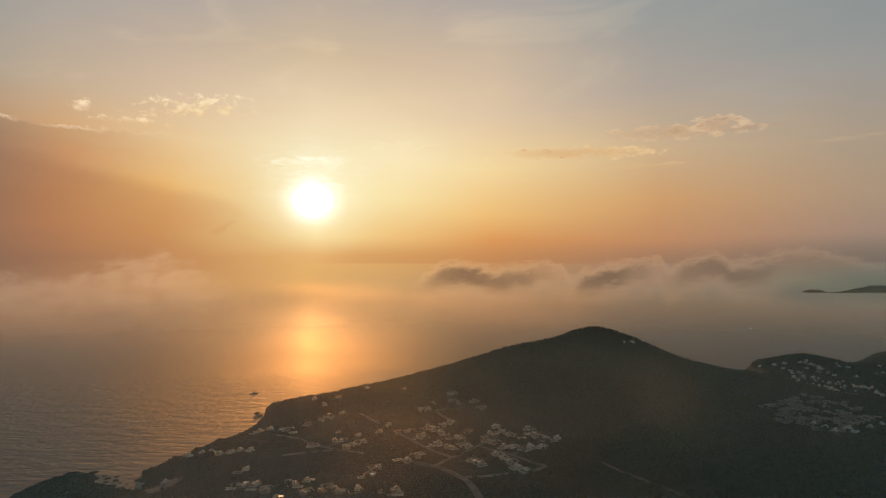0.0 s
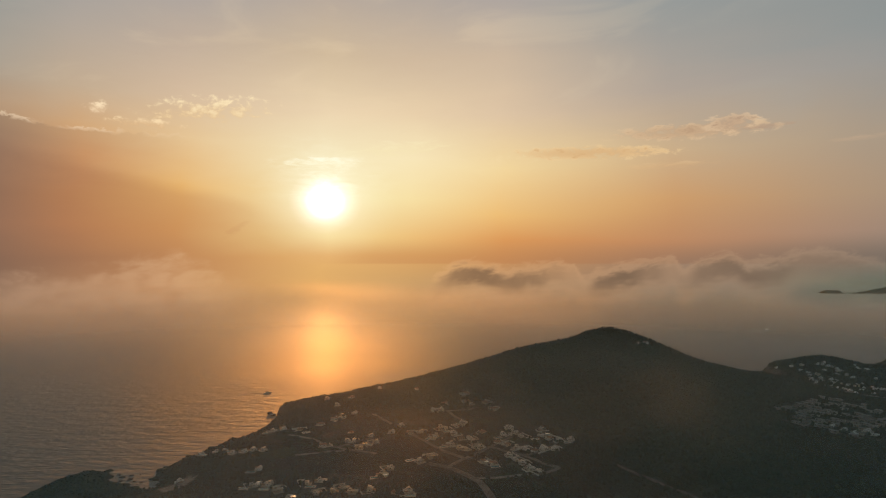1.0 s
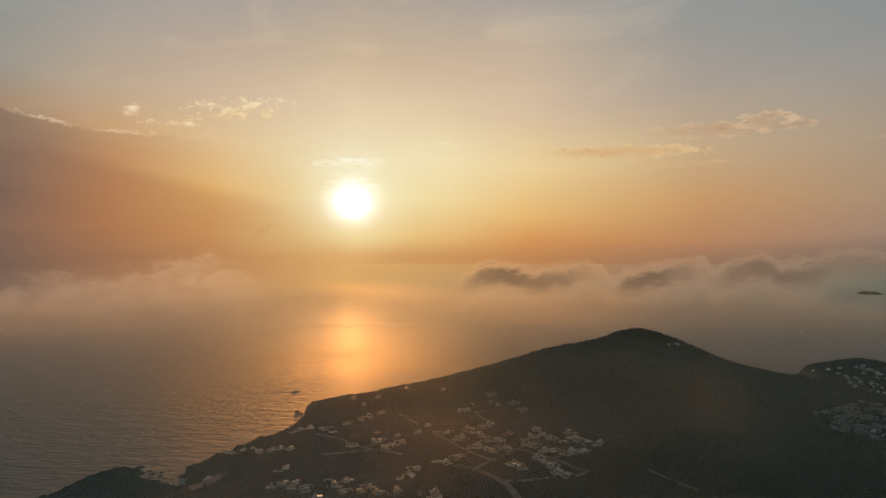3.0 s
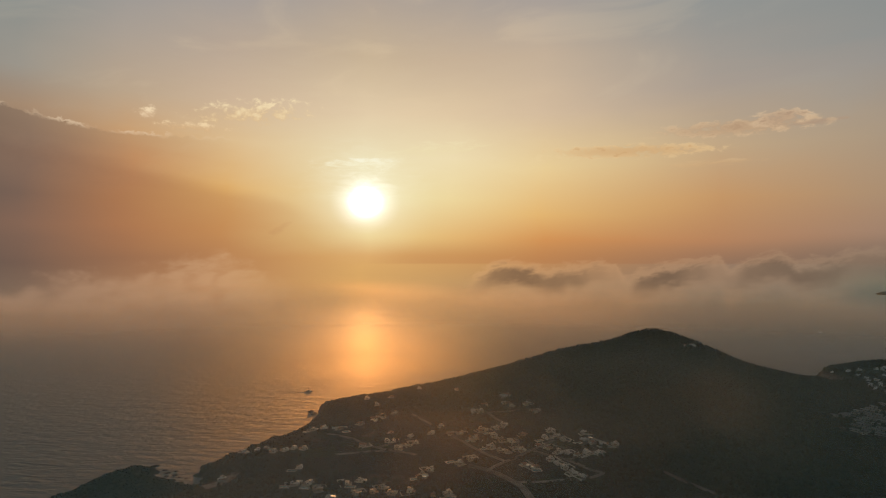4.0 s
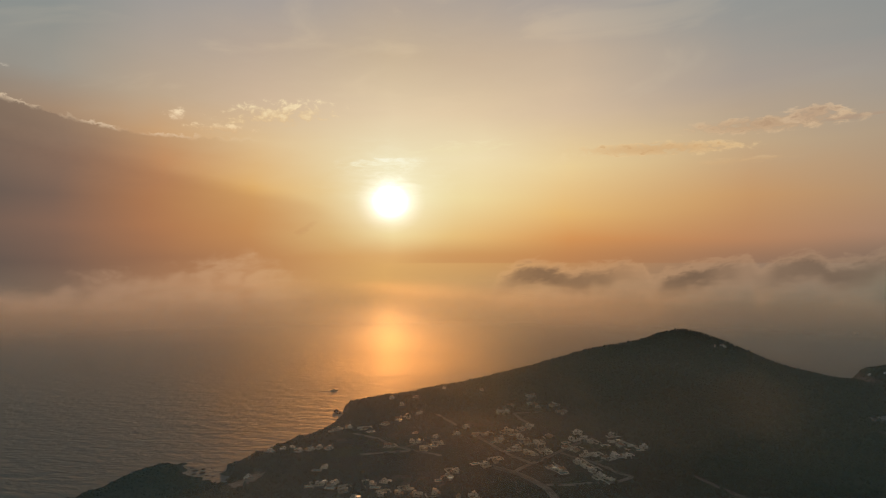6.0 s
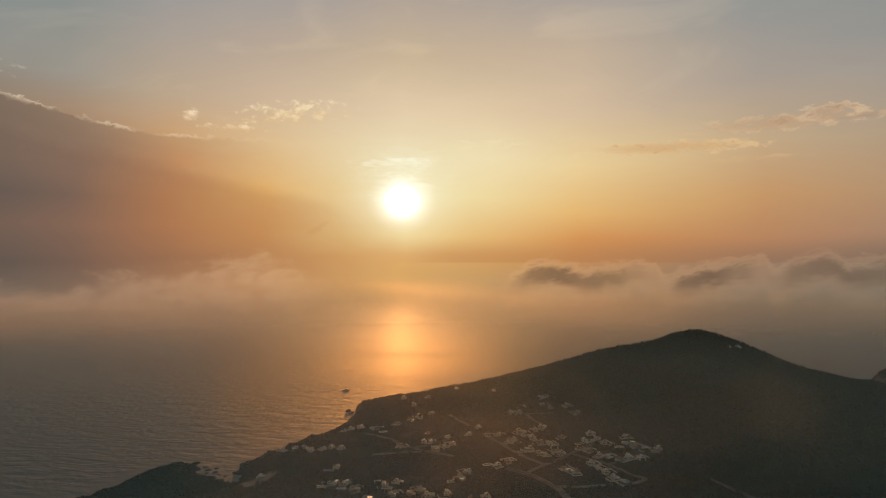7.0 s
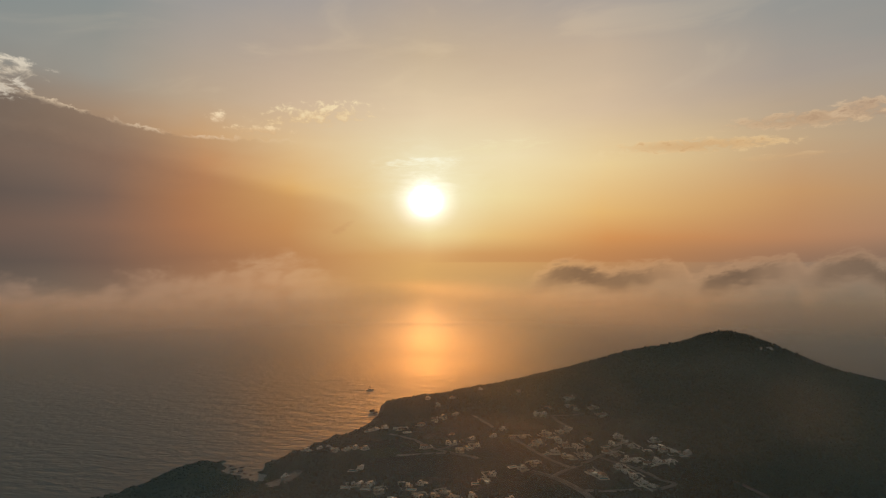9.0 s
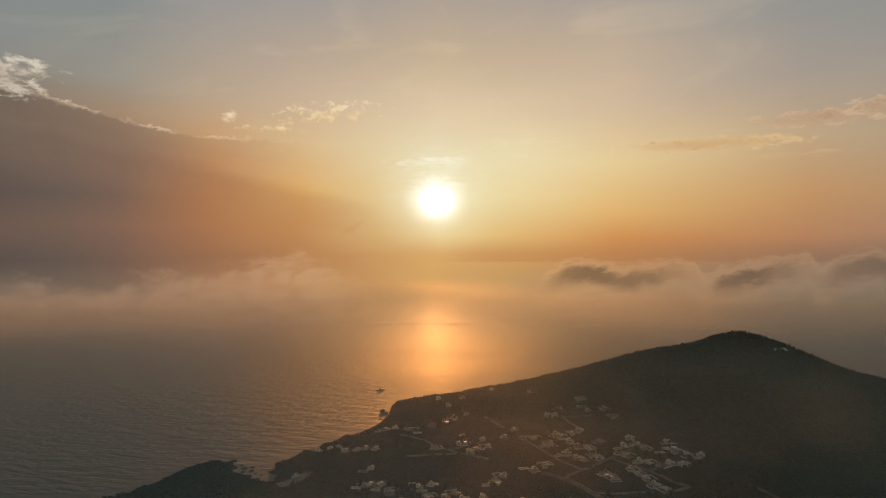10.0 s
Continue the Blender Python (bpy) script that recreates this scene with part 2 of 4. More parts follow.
    colour = g.mix(fringe, colour, g.ramp(where, [(0.1, lin(222, 168, 112)), (0.4, lin(200, 154, 112)), (0.7, lin(174, 142, 112)), (1.0, lin(134, 120, 106))]))
    core = g.math("MULTIPLY", g.math("MULTIPLY", g.span(depth, 0.2, 1.3), g.span(depth, 3.0, 1.5)), g.math("MULTIPLY", ends, dark))
    colour = g.mix(g.math("MULTIPLY", core, 0.95), colour, g.ramp(where, [(0.1, lin(136, 100, 68)), (0.4, lin(112, 88, 68)), (0.8, lin(110, 92, 77))]))
    colour = g.mix(1.0, colour, (0.975, 1.0, 1.05, 1), "MULTIPLY")
    # the sun behind thin cloud, most ragged along its upper side
    thin = g.math("ADD", 0.97, g.math("MULTIPLY", g.math("SUBTRACT", 0.5, fine), g.span(el, 5.0, 8.2, 0.15, 0.9)))
    aside, rise = g.math("MULTIPLY", phi, 0.93), g.math("MULTIPLY", g.math("SUBTRACT", el, SUN_EL), 1.05)
    rho = g.math("MULTIPLY", g.math("SQRT", g.math("ADD", g.math("MULTIPLY", aside, aside), g.math("MULTIPLY", rise, rise))), thin)
    glow = g.ramp(g.span(rho, 0, 20, smooth=False), [(0.0, (4.6, 4.6, 4.4, 1)), (0.05, (0.8, 0.95, 1.0, 1)), (0.09, (0.22, 0.28, 0.33, 1)), (0.15, (0.05, 0.08, 0.09, 1)), (0.3, (0.015, 0.025, 0.02, 1)), (1.0, (0, 0, 0, 1))], "B_SPLINE")
    colour = g.mix(1.0, colour, glow, "ADD")
    # the clear sky overhead and behind
    sky = g.node("ShaderNodeTexSky")
    sky.sky_type, sky.sun_disc = "NISHITA", False
    sky.sun_elevation, sky.sun_rotation = radians(SUN_EL), radians(SUN_AZ)
    sky.air_density, sky.dust_density = 1.2, 2.5
    far = g.math("MAXIMUM", g.span(el, 22, 55), g.span(g.math("ABSOLUTE", phi), 60, 105))
    clear = g.mix(1.0, sky.outputs[0], (SKY_STRENGTH,) * 3 + (1,), "MULTIPLY")
    colour = g.mix(g.math("MULTIPLY", far, 0.9), colour, clear)
    back = g.node("ShaderNodeBackground")
    g.link(colour, back.inputs[0])
    g.link(back.outputs[0], g.node("ShaderNodeOutputWorld").inputs[0])


build_world()
lamp = bpy.data.lights.new("sun", "SUN")
lamp.energy, lamp.angle, lamp.color = SUN_STRENGTH, radians(2.3), SUN_COLOUR
sun = new("sun", lamp)
sun.matrix_world = look(SUN_DIR * 3000, (0, 0, 0))


# ---- materials ----
def material(name):
    m = bpy.data.materials.new(name)
    m.use_nodes = True
    g = Graph(m.node_tree)
    out = g.node("ShaderNodeOutputMaterial")
    bsdf = g.node("ShaderNodeBsdfPrincipled")
    g.link(bsdf.outputs[0], out.inputs[0])
    return m, g, bsdf, out


def place(g):
    return g.node("ShaderNodeNewGeometry").outputs["Position"]


def bumped(g, bsdf, height, strength, distance):
    n = g.node("ShaderNodeBump")
    n.inputs["Strength"].default_value, n.inputs["Distance"].default_value = strength, distance
    g.put(n.inputs["Height"], height)
    g.link(n.outputs[0], bsdf.inputs["Normal"])


def surface(name, a, b, scale, rough=0.85, fine=0.0, bump=0.0, metal=0.0, vary=0.0):
    """A surface between two colours, with large stains, fine grain and relief."""
    m, g, bsdf, out = material(name)
    p = place(g)
    big = g.noise(p, scale, 5, 0.6)
    colour = g.mix(g.span(big, 0.32, 0.68), (*a, 1), (*b, 1))
    if fine:
        grain = g.noise(p, scale * fine, 3, 0.6)
        colour = g.mix(0.35, colour, g.ramp(grain, [(0.25, (0.25, 0.25, 0.25, 1)), (0.75, (1.6, 1.6, 1.6, 1))]), "MULTIPLY")
        if bump:
            bumped(g, bsdf, grain, 0.6, bump)
    if vary:
        r = g.node("ShaderNodeObjectInfo").outputs["Random"]
        colour = g.mix(1.0, colour, g.ramp(r, [(0, (1 - vary,) * 3 + (1,)), (1, (1 + vary,) * 3 + (1,))]), "MULTIPLY")
    g.link(colour, bsdf.inputs["Base Color"])
    bsdf.inputs["Roughness"].default_value, bsdf.inputs["Metallic"].default_value = rough, metal
    bsdf.inputs["Specular IOR Level"].default_value = 0.0 if rough > 0.86 else 0.15
    return m


# metres over which the water turns transparent, standing in for haze
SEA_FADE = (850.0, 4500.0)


def make_sea():
    m, g, bsdf, out = material("sea_water")
    p = place(g)
    x, y, z = g.split(p)
    swell = g.noise(g.join(g.math("MULTIPLY", x, 0.34), y), 0.1, 3, 0.6, 0.4)
    long_swell = g.noise(g.join(g.math("MULTIPLY", x, 0.42), y), 0.05, 3, 0.55, 0.6)
    chop = g.noise(g.join(g.math("MULTIPLY", x, 0.5), y), 0.2, 3, 0.55, 0.2)
    wind = g.noise(g.join(g.math("MULTIPLY", x, 0.3), y), 0.006, 3, 0.5)
    height = g.math("ADD", g.math("MULTIPLY", long_swell, 2.0), g.math("ADD", g.math("MULTIPLY", swell, 1.8), g.math("MULTIPLY", chop, 0.8)))
    bumped(g, bsdf, height, 1.0, 1.0)
    g.link(g.mix(wind, (0.085, 0.1, 0.1, 1), (0.105, 0.118, 0.115, 1)), bsdf.inputs["Base Color"])
    g.link(g.span(wind, 0.3, 0.7, 0.65, 0.69), bsdf.inputs["Roughness"])
    bsdf.inputs["IOR"].default_value = 1.333
    bsdf.inputs["Specular IOR Level"].default_value = 0.9
    bsdf.inputs["Coat Weight"].default_value, bsdf.inputs["Coat Roughness"].default_value = 0.0062, 0.24
    ripples = g.node("ShaderNodeBump")
    ripples.inputs["Strength"].default_value, ripples.inputs["Distance"].default_value = 1.0, 1.2
    g.link(height, ripples.inputs["Height"])
    g.link(ripples.outputs[0], bsdf.inputs["Coat Normal"])
    # far out the water turns transparent: the backdrop's haze colours show in its place
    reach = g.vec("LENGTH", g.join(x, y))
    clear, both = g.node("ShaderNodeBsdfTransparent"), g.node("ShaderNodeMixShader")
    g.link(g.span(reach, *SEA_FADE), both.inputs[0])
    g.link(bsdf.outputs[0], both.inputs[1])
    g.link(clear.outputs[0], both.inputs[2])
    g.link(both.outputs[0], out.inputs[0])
    return m


def make_ground():
    m, g, bsdf, out = material("dry_scrub_ground")
    p = place(g)
    n = g.noise(p, 0.012, 5, 0.6)
    f = g.noise(p, 0.12, 4, 0.6)
    c = g.mix(g.span(n, 0.38, 0.62), (0.026, 0.033, 0.022, 1), (0.036, 0.039, 0.028, 1))
    c = g.mix(g.span(f, 0.52, 0.76), c, (0.045, 0.046, 0.036, 1))
    # gardens, lawns and ploughed plots on the plain, each with its own tone
    cell = g.node("ShaderNodeTexVoronoi")
    g.link(g.vec("MULTIPLY", p, (0.85, 1.15, 0.0)), cell.inputs["Vector"])
    cell.inputs["Scale"].default_value = 0.026
    tone = g.split(cell.outputs["Color"])[0]
    plot = g.ramp(tone, [(0.0, (0.03, 0.03, 0.026, 1)), (0.25, (0.026, 0.034, 0.02, 1)), (0.45, (0.04, 0.039, 0.034, 1)), (0.6, (0.024, 0.028, 0.02, 1)), (0.8, (0.034, 0.048, 0.025, 1)), (0.92, (0.06, 0.055, 0.046, 1))], "CONSTANT")
    px, py, pz = g.split(p)
    spread = g.vec("LENGTH", g.join(g.math("DIVIDE", g.math("ADD", px, 50.0), 190.0), g.math("DIVIDE", g.math("SUBTRACT", py, 720.0), 170.0)))
    c = g.mix(g.math("MULTIPLY", g.span(spread, 1.15, 0.8), 0.85), c, g.mix(0.5, plot, g.mix(1.0, plot, g.ramp(f, [(0.3, (0.5, 0.5, 0.5, 1)), (0.7, (1.5, 1.5, 1.5, 1))]), "MULTIPLY")))
    # bare rock where the ground is steep near the water
    nz = g.split(g.node("ShaderNodeNewGeometry").outputs["True Normal"])[2]
    z = g.split(p)[2]
    rock = g.math("MULTIPLY", g.span(nz, 0.8, 0.55), g.span(z, 26, 14))
    c = g.mix(rock, c, g.mix(f, (0.06, 0.055, 0.048, 1), (0.13, 0.115, 0.1, 1)))
    # pale scree and sand beside the cove
    patch = g.vec("LENGTH", g.join(g.math("DIVIDE", g.math("ADD", px, 272.0), 12.0), g.math("DIVIDE", g.math("SUBTRACT", py, 612.0), 32.0)))
    patch = g.math("ADD", patch, g.math("MULTIPLY", g.math("SUBTRACT", f, 0.5), 2.2))
    c = g.mix(g.span(patch, 1.1, 0.7), c, g.mix(f, (0.09, 0.09, 0.085, 1), (0.22, 0.215, 0.205, 1)))
    g.link(c, bsdf.inputs["Base Color"])
    bsdf.inputs["Roughness"].default_value = 0.95
    bsdf.inputs["Specular IOR Level"].default_value = 0.0
    bumped(g, bsdf, g.noise(p, 0.5, 4, 0.65), 0.25, 0.6)
    return m


def make_leaves(name, a, b):
    m, g, bsdf, out = material(name)
    p = place(g)
    r = g.node("ShaderNodeNewGeometry").outputs["Random Per Island"]
    c = g.mix(r, (*a, 1), (*b, 1))
    n = g.noise(p, 1.1, 4, 0.7)
    c = g.mix(0.45, c, g.ramp(n, [(0.3, (0.55, 0.55, 0.55, 1)), (0.7, (1.3, 1.3, 1.25, 1))]), "MULTIPLY")
    g.link(c, bsdf.inputs["Base Color"])
    bsdf.inputs["Roughness"].default_value = 0.9
    bsdf.inputs["Specular IOR Level"].default_value = 0.0
    bumped(g, bsdf, g.noise(p, 2.2, 3, 0.7), 1.0, 0.6)
    return m


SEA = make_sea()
GROUND = make_ground()
PINE = make_leaves("pine_foliage", (0.021, 0.032, 0.022), (0.03, 0.041, 0.027))
SCRUB = make_leaves("scrub_foliage", (0.022, 0.029, 0.019), (0.029, 0.034, 0.022))


# ---- land form ----
COAST = [(-560, 340), (-470, 500), (-428, 590), (-421, 655), (-402, 682), (-383, 690), (-374, 672), (-362, 655), (-340, 645), (-312, 629), (-305, 640),
         (-325, 661), (-328, 694), (-319, 724), (-304, 761), (-294, 799), (-281, 806), (-276, 831), (-266, 874), (-269, 905), (-266, 932), (-267, 955),
         (-222, 1006), (-150, 1060), (-60, 1110), (40, 1180), (150, 1255), (260, 1325), (380, 1350), (500, 1335), (600, 1306), (655, 1290),
         (740, 1330), (860, 1345), (930, 1370), (1100, 1420), (1400, 1350), (2000, 1000), (2200, -500), (1500, -1800), (-1200, -1800), (-1100, -400), (-700, 100)]
CREST = [(-262, 946, 17), (-168, 1001, 17), (-80, 1049, 31), (16, 1101, 50), (122, 1158, 73), (222, 1212, 84), (270, 1238, 97), (306, 1258, 101), (352, 1262, 90), (387, 1266, 77), (423, 1269, 61), (483, 1275, 36), (560, 1280, 18), (605, 1280, 9)]
CREST_EAST = [(626, 1262, 8), (642, 1262, 33), (690, 1270, 38), (741, 1280, 43), (794, 1290, 34), (860, 1302, 17), (905, 1312, 18), (950, 1320, 42), (1050, 1340, 48)]


def smooth(x, a, b):
    t = np.clip((x - a) / (b - a), 0, 1)
    return t * t * (3 - 2 * t)


def bumps(x, y, size, seed):
    """Smooth unevenness of about -1..1, from sums of turned waves."""
    r = random.Random(seed)
    s = np.zeros_like(x)
    for k in range(9):
        a, p, f = r.uniform(0, math.tau), r.uniform(0, math.tau), r.uniform(0.6, 1.9) / size
        s += np.sin((x * math.cos(a) + y * math.sin(a)) * f * math.tau + p + 1.7 * np.sin((x * math.sin(a) - y * math.cos(a)) * f * 2.2 + p * 3))
    return s / 4.5


def shore_distance(x, y):
    """Metres to the shore: above zero on land."""
    best = np.full(x.shape, 1e9)
    inside = np.zeros(x.shape, bool)
    for (ax, ay), (bx, by) in zip(COAST, COAST[1:] + COAST[:1]):
        dx, dy = bx - ax, by - ay
        t = np.clip(((x - ax) * dx + (y - ay) * dy) / (dx * dx + dy * dy), 0, 1)
        best = np.minimum(best, np.hypot(x - ax - t * dx, y - ay - t * dy))
        if ay != by:
            inside ^= ((ay > y) != (by > y)) & (x < ax + (y - ay) * dx / dy)
    return np.where(inside, best, -best)


def ridge(x, y, crest, front, back):
    """Height of a ridge over its crest line, and zero far from it."""
    best, height, side = np.full(x.shape, 1e9), np.zeros(x.shape), np.zeros(x.shape)
    for (ax, ay, az), (bx, by, bz) in zip(crest, crest[1:]):
        dx, dy = bx - ax, by - ay
        t = np.clip(((x - ax) * dx + (y - ay) * dy) / (dx * dx + dy * dy), 0, 1)
        d = np.hypot(x - ax - t * dx, y - ay - t * dy)
        nearer = d < best
        best = np.where(nearer, d, best)
        height = np.where(nearer, az + t * (bz - az), height)
        side = np.where(nearer, dx * (y - ay) - dy * (x - ax), side)
    w = np.where(side > 0, back[0] + back[1] * height, front[0] + front[1] * height)
    return height, np.exp(-(best / w) ** 1.6)


def land(x, y):
    """Ground height in metres over the sea; under water below zero."""
    x, y = np.asarray(x, float), np.asarray(y, float)
    rough = bumps(x, y, 26, 3) * 5 + bumps(x, y, 9, 4) * 1.6
    d = shore_distance(x, y) + rough * (0.2 + 0.8 * smooth(y, 930, 850))
    plain = 21 + 2.2 * bumps(x, y, 240, 1) + 0.03 * np.clip(x + 100, 0, 300) - 9 * smooth(x, 330, 620) - 8 * smooth(x, 450, 600) * smooth(y, 1000, 1200)
    z = plain
    c, f = ridge(x, y, CREST, (30, 1.5), (30, 0.55))
    z = z + (c - plain) * f
    c, f = ridge(x, y, CREST_EAST, (30, 2.0), (40, 0.7))
    z = z + (c - z) * f
    z = z + bumps(x, y, 60, 2) * smooth(d, 10, 60) * 0.8
    cliff = 42 - 40 * smooth(y, 900, 932)
    return np.where(d > 0, z * (1 - np.exp(-np.maximum(d, 0) / cliff)), np.maximum(d * 0.5, -12))


def land_z(x, y):
    return float(land(np.array([x]), np.array([y]))[0])


def mesh_ob(name, verts, faces, mat, shade=False):
    me = bpy.data.meshes.new(name)
    verts, faces = np.asarray(verts, np.float32), np.asarray(faces, np.int32)
    me.vertices.add(len(verts))
    me.vertices.foreach_set("co", verts.ravel())
    me.loops.add(faces.size)
    me.loops.foreach_set("vertex_index", faces.ravel())
    me.polygons.add(len(faces))
    me.polygons.foreach_set("loop_start", np.arange(len(faces), dtype=np.int32) * faces.shape[1])
    me.polygons.foreach_set("use_smooth", np.full(len(faces), shade))
    me.update(calc_edges=True)
    me.materials.append(mat)
    return new(name, me)


def grid_faces(nx, ny):
    i = (np.arange(ny - 1)[:, None] * nx + np.arange(nx - 1)[None, :]).ravel()
    return np.stack([i, i + 1, i + 1 + nx, i + nx], 1)


def stretched(lo, a, b, hi, step, coarse):
    left = np.linspace(lo, a, coarse, endpoint=False)
    return np.concatenate([left, np.arange(a, b, step), np.linspace(b, hi, coarse)])


gx = stretched(-1300, -520, 1010, 2300, 4.0, 30)
gy = stretched(-1900, 500, 1400, 1500, 4.0, 30)
X, Y = np.meshgrid(gx, gy)
Z = land(X, Y)
tiles = grid_faces(len(gx), len(gy))
tiles = tiles[(Z.ravel()[tiles] > -7).any(axis=1)]
ground = mesh_ob("ground", np.stack([X, Y, Z], -1).reshape(-1, 3), tiles, GROUND, True)
tagged(ground, "dry scrubby coastal ground with low rocky cliffs and a wooded hill", "ground", kind="structure")

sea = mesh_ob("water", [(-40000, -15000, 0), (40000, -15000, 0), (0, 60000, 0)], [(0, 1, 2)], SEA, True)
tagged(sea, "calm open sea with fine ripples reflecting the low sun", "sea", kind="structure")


# ---- woods ----
def crown_template(seed, flat):
    """A lumpy pine crown of 80 triangles, about 1 m in radius, standing on z = 0."""
    bm = bmesh.new()
    bmesh.ops.create_icosphere(bm, subdivisions=1, radius=1.0)
    bmesh.ops.subdivide_edges(bm, edges=bm.edges[:], cuts=1, use_grid_fill=True)
    r = random.Random(seed)
    for v in bm.verts:
        v.co.normalize()
        k = 0.86 + 0.5 * noise.noise(v.co * 1.7 + Vector((seed * 7.3, 0, 0))) + r.uniform(-0.13, 0.13)
        v.co = Vector((v.co.x * k, v.co.y * k, (v.co.z * (flat if v.co.z > 0 else flat * 0.75)) * k + flat * 0.7))
    bm.verts.ensure_lookup_table()
    bmesh.ops.triangulate(bm, faces=bm.faces[:])
    verts = np.array([v.co[:] for v in bm.verts])
    faces = np.array([[v.index for v in f.verts] for f in bm.faces])
    bm.free()
    return verts, faces


def tuft_template(seed):
    """A low bush of 20 triangles."""
    bm = bmesh.new()
    bmesh.ops.create_icosphere(bm, subdivisions=1, radius=1.0)
    r = random.Random(seed)
    verts = np.array([[c * r.uniform(0.75, 1.2) for c in v.co] for v in bm.verts])
    faces = np.array([[v.index for v in f.verts] for f in bm.faces])
    bm.free()
    verts[:, 2] = verts[:, 2] * 0.75 + 0.45
    return verts, faces


TUFTS = [tuft_template(k) for k in range(5)]
CROWNS = [crown_template(k, f) for k, f in enumerate((0.85, 1.0, 1.2, 0.7, 0.95, 1.35))]


def woods(name, places, sizes, lift, mat, seed, shapes):
    """Many crowns in one mesh. places: x, y, z."""
    r = np.random.RandomState(seed)
    vs, fs, count = [], [], 0
    kind = r.randint(0, len(shapes), len(places))
    for k, (tv, tf) in enumerate(shapes):
        p, s = places[kind == k], sizes[kind == k]
        if not len(p):
            continue
        a = r.uniform(0, math.tau, len(p))
        c, sn = np.cos(a)[:, None], np.sin(a)[:, None]
        st = r.uniform(0.85, 1.25, len(p))[:, None]
        v = np.stack([(tv[:, 0] * c - tv[:, 1] * sn) * s[:, None] + p[:, 0:1], (tv[:, 0] * sn + tv[:, 1] * c) * s[:, None] + p[:, 1:2],
                      tv[:, 2] * s[:, None] * st + p[:, 2:3] + lift * s[:, None]], -1)
        fs.append((tf[None] + count + (np.arange(len(p)) * len(tv))[:, None, None]).reshape(-1, 3))
        vs.append(v.reshape(-1, 3))
        count += len(p) * len(tv)
    return mesh_ob(name, np.concatenate(vs), np.concatenate(fs), mat, True)


CLEAR = []      # x, y, radius kept free of trees


def scatter(n, box, seed, keep):
    r = np.random.RandomState(seed)
    x, y = r.uniform(box[0], box[1], n), r.uniform(box[2], box[3], n)
    ok = keep(x, y, r)
    for cx, cy, cr in CLEAR:
        ok &= (x - cx) ** 2 + (y - cy) ** 2 > cr * cr
    x, y = x[ok], y[ok]
    return np.stack([x, y, land(x, y)], -1), r


def in_village(x, y):
    """0..1: how far the built-up plain reaches."""
    return smooth(-np.hypot((x + 60) / 1.25, (y - 730) / 0.95), -190, -130)


# ---- building helpers ----
def part(name, bm, mat, parent, label=""):
    me = bpy.data.meshes.new(name)
    bm.normal_update()
    bm.to_mesh(me)
    bm.free()
    me.materials.append(mat)
    ob = new(name, me)
    ob.parent = parent
    return tagged(ob, label) if label else ob


def empty(name, label, category, group=""):
    return tagged(new(name), label, category, group, "thing")


def box(bm, x0, x1, y0, y1, z0, z1, bevel=0.0):
    m = Matrix.Translation(((x0 + x1) / 2, (y0 + y1) / 2, (z0 + z1) / 2)) @ Matrix.Diagonal((x1 - x0, y1 - y0, z1 - z0, 1))
    made = bmesh.ops.create_cube(bm, size=1.0, matrix=m)
    if bevel:
        edges = list({e for v in made["verts"] for e in v.link_edges})
        bmesh.ops.bevel(bm, geom=edges, offset=bevel, segments=1, affect="EDGES")
    return bm


def boxes(*rows):
    bm = bmesh.new()
    for row in rows:
        box(bm, *row)
    return bm


def parapet(bm, x0, x1, y0, y1, z, h=0.5, w=0.3):
    box(bm, x0, x1, y0, y0 + w, z, z + h)
    box(bm, x0, x1, y1 - w, y1, z, z + h)
    box(bm, x0, x0 + w, y0 + w, y1 - w, z, z + h)
    box(bm, x1 - w, x1, y0 + w, y1 - w, z, z + h)


def hip_roof(x0, x1, y0, y1, z, h, over=0.4):
    """A hipped tile roof with eaves."""
    bm = bmesh.new()
    x0, x1, y0, y1 = x0 - over, x1 + over, y0 - over, y1 + over
    k = (y1 - y0) / 2
    ym = (y0 + y1) / 2
    low = [bm.verts.new(p) for p in ((x0, y0, z), (x1, y0, z), (x1, y1, z), (x0, y1, z))]
    eave = [bm.verts.new((v.co.x, v.co.y, z + 0.18)) for v in low]
    top = [bm.verts.new((x0 + k * 0.8, ym, z + h)), bm.verts.new((x1 - k * 0.8, ym, z + h))]
    bm.faces.new(low[::-1])
    for i in range(4):
        bm.faces.new((low[i], low[(i + 1) % 4], eave[(i + 1) % 4], eave[i]))
    bm.faces.new((eave[0], eave[1], top[1], top[0]))
    bm.faces.new((eave[1], eave[2], top[1]))
    bm.faces.new((eave[2], eave[3], top[0], top[1]))
    bm.faces.new((eave[3], eave[0], top[0]))
    return bm


WHITEWASH = surface("whitewashed_render", (0.42, 0.42, 0.41), (0.66, 0.66, 0.65), 0.25, 0.85, 9, 0.02, vary=0.12)
OCHRE = surface("sand_coloured_render", (0.42, 0.34, 0.25), (0.52, 0.44, 0.34), 0.25, 0.85, 9, 0.02, vary=0.15)
STUCCO = surface("dull_grey_stucco", (0.15, 0.14, 0.12), (0.26, 0.24, 0.21), 0.25, 0.9, 9, 0.02, vary=0.35)
ROOFING = surface("pale_roof_screed", (0.4, 0.38, 0.35), (0.58, 0.56, 0.53), 0.3, 0.6, 8, 0.02, vary=0.3)
FELT = surface("dull_roofing_felt", (0.12, 0.12, 0.12), (0.24, 0.235, 0.225), 0.3, 0.9, 8, 0.02, vary=0.35)
TILES = surface("clay_roof_tiles", (0.17, 0.1, 0.07), (0.26, 0.16, 0.11), 0.8, 0.85, 6, 0.05, vary=0.15)
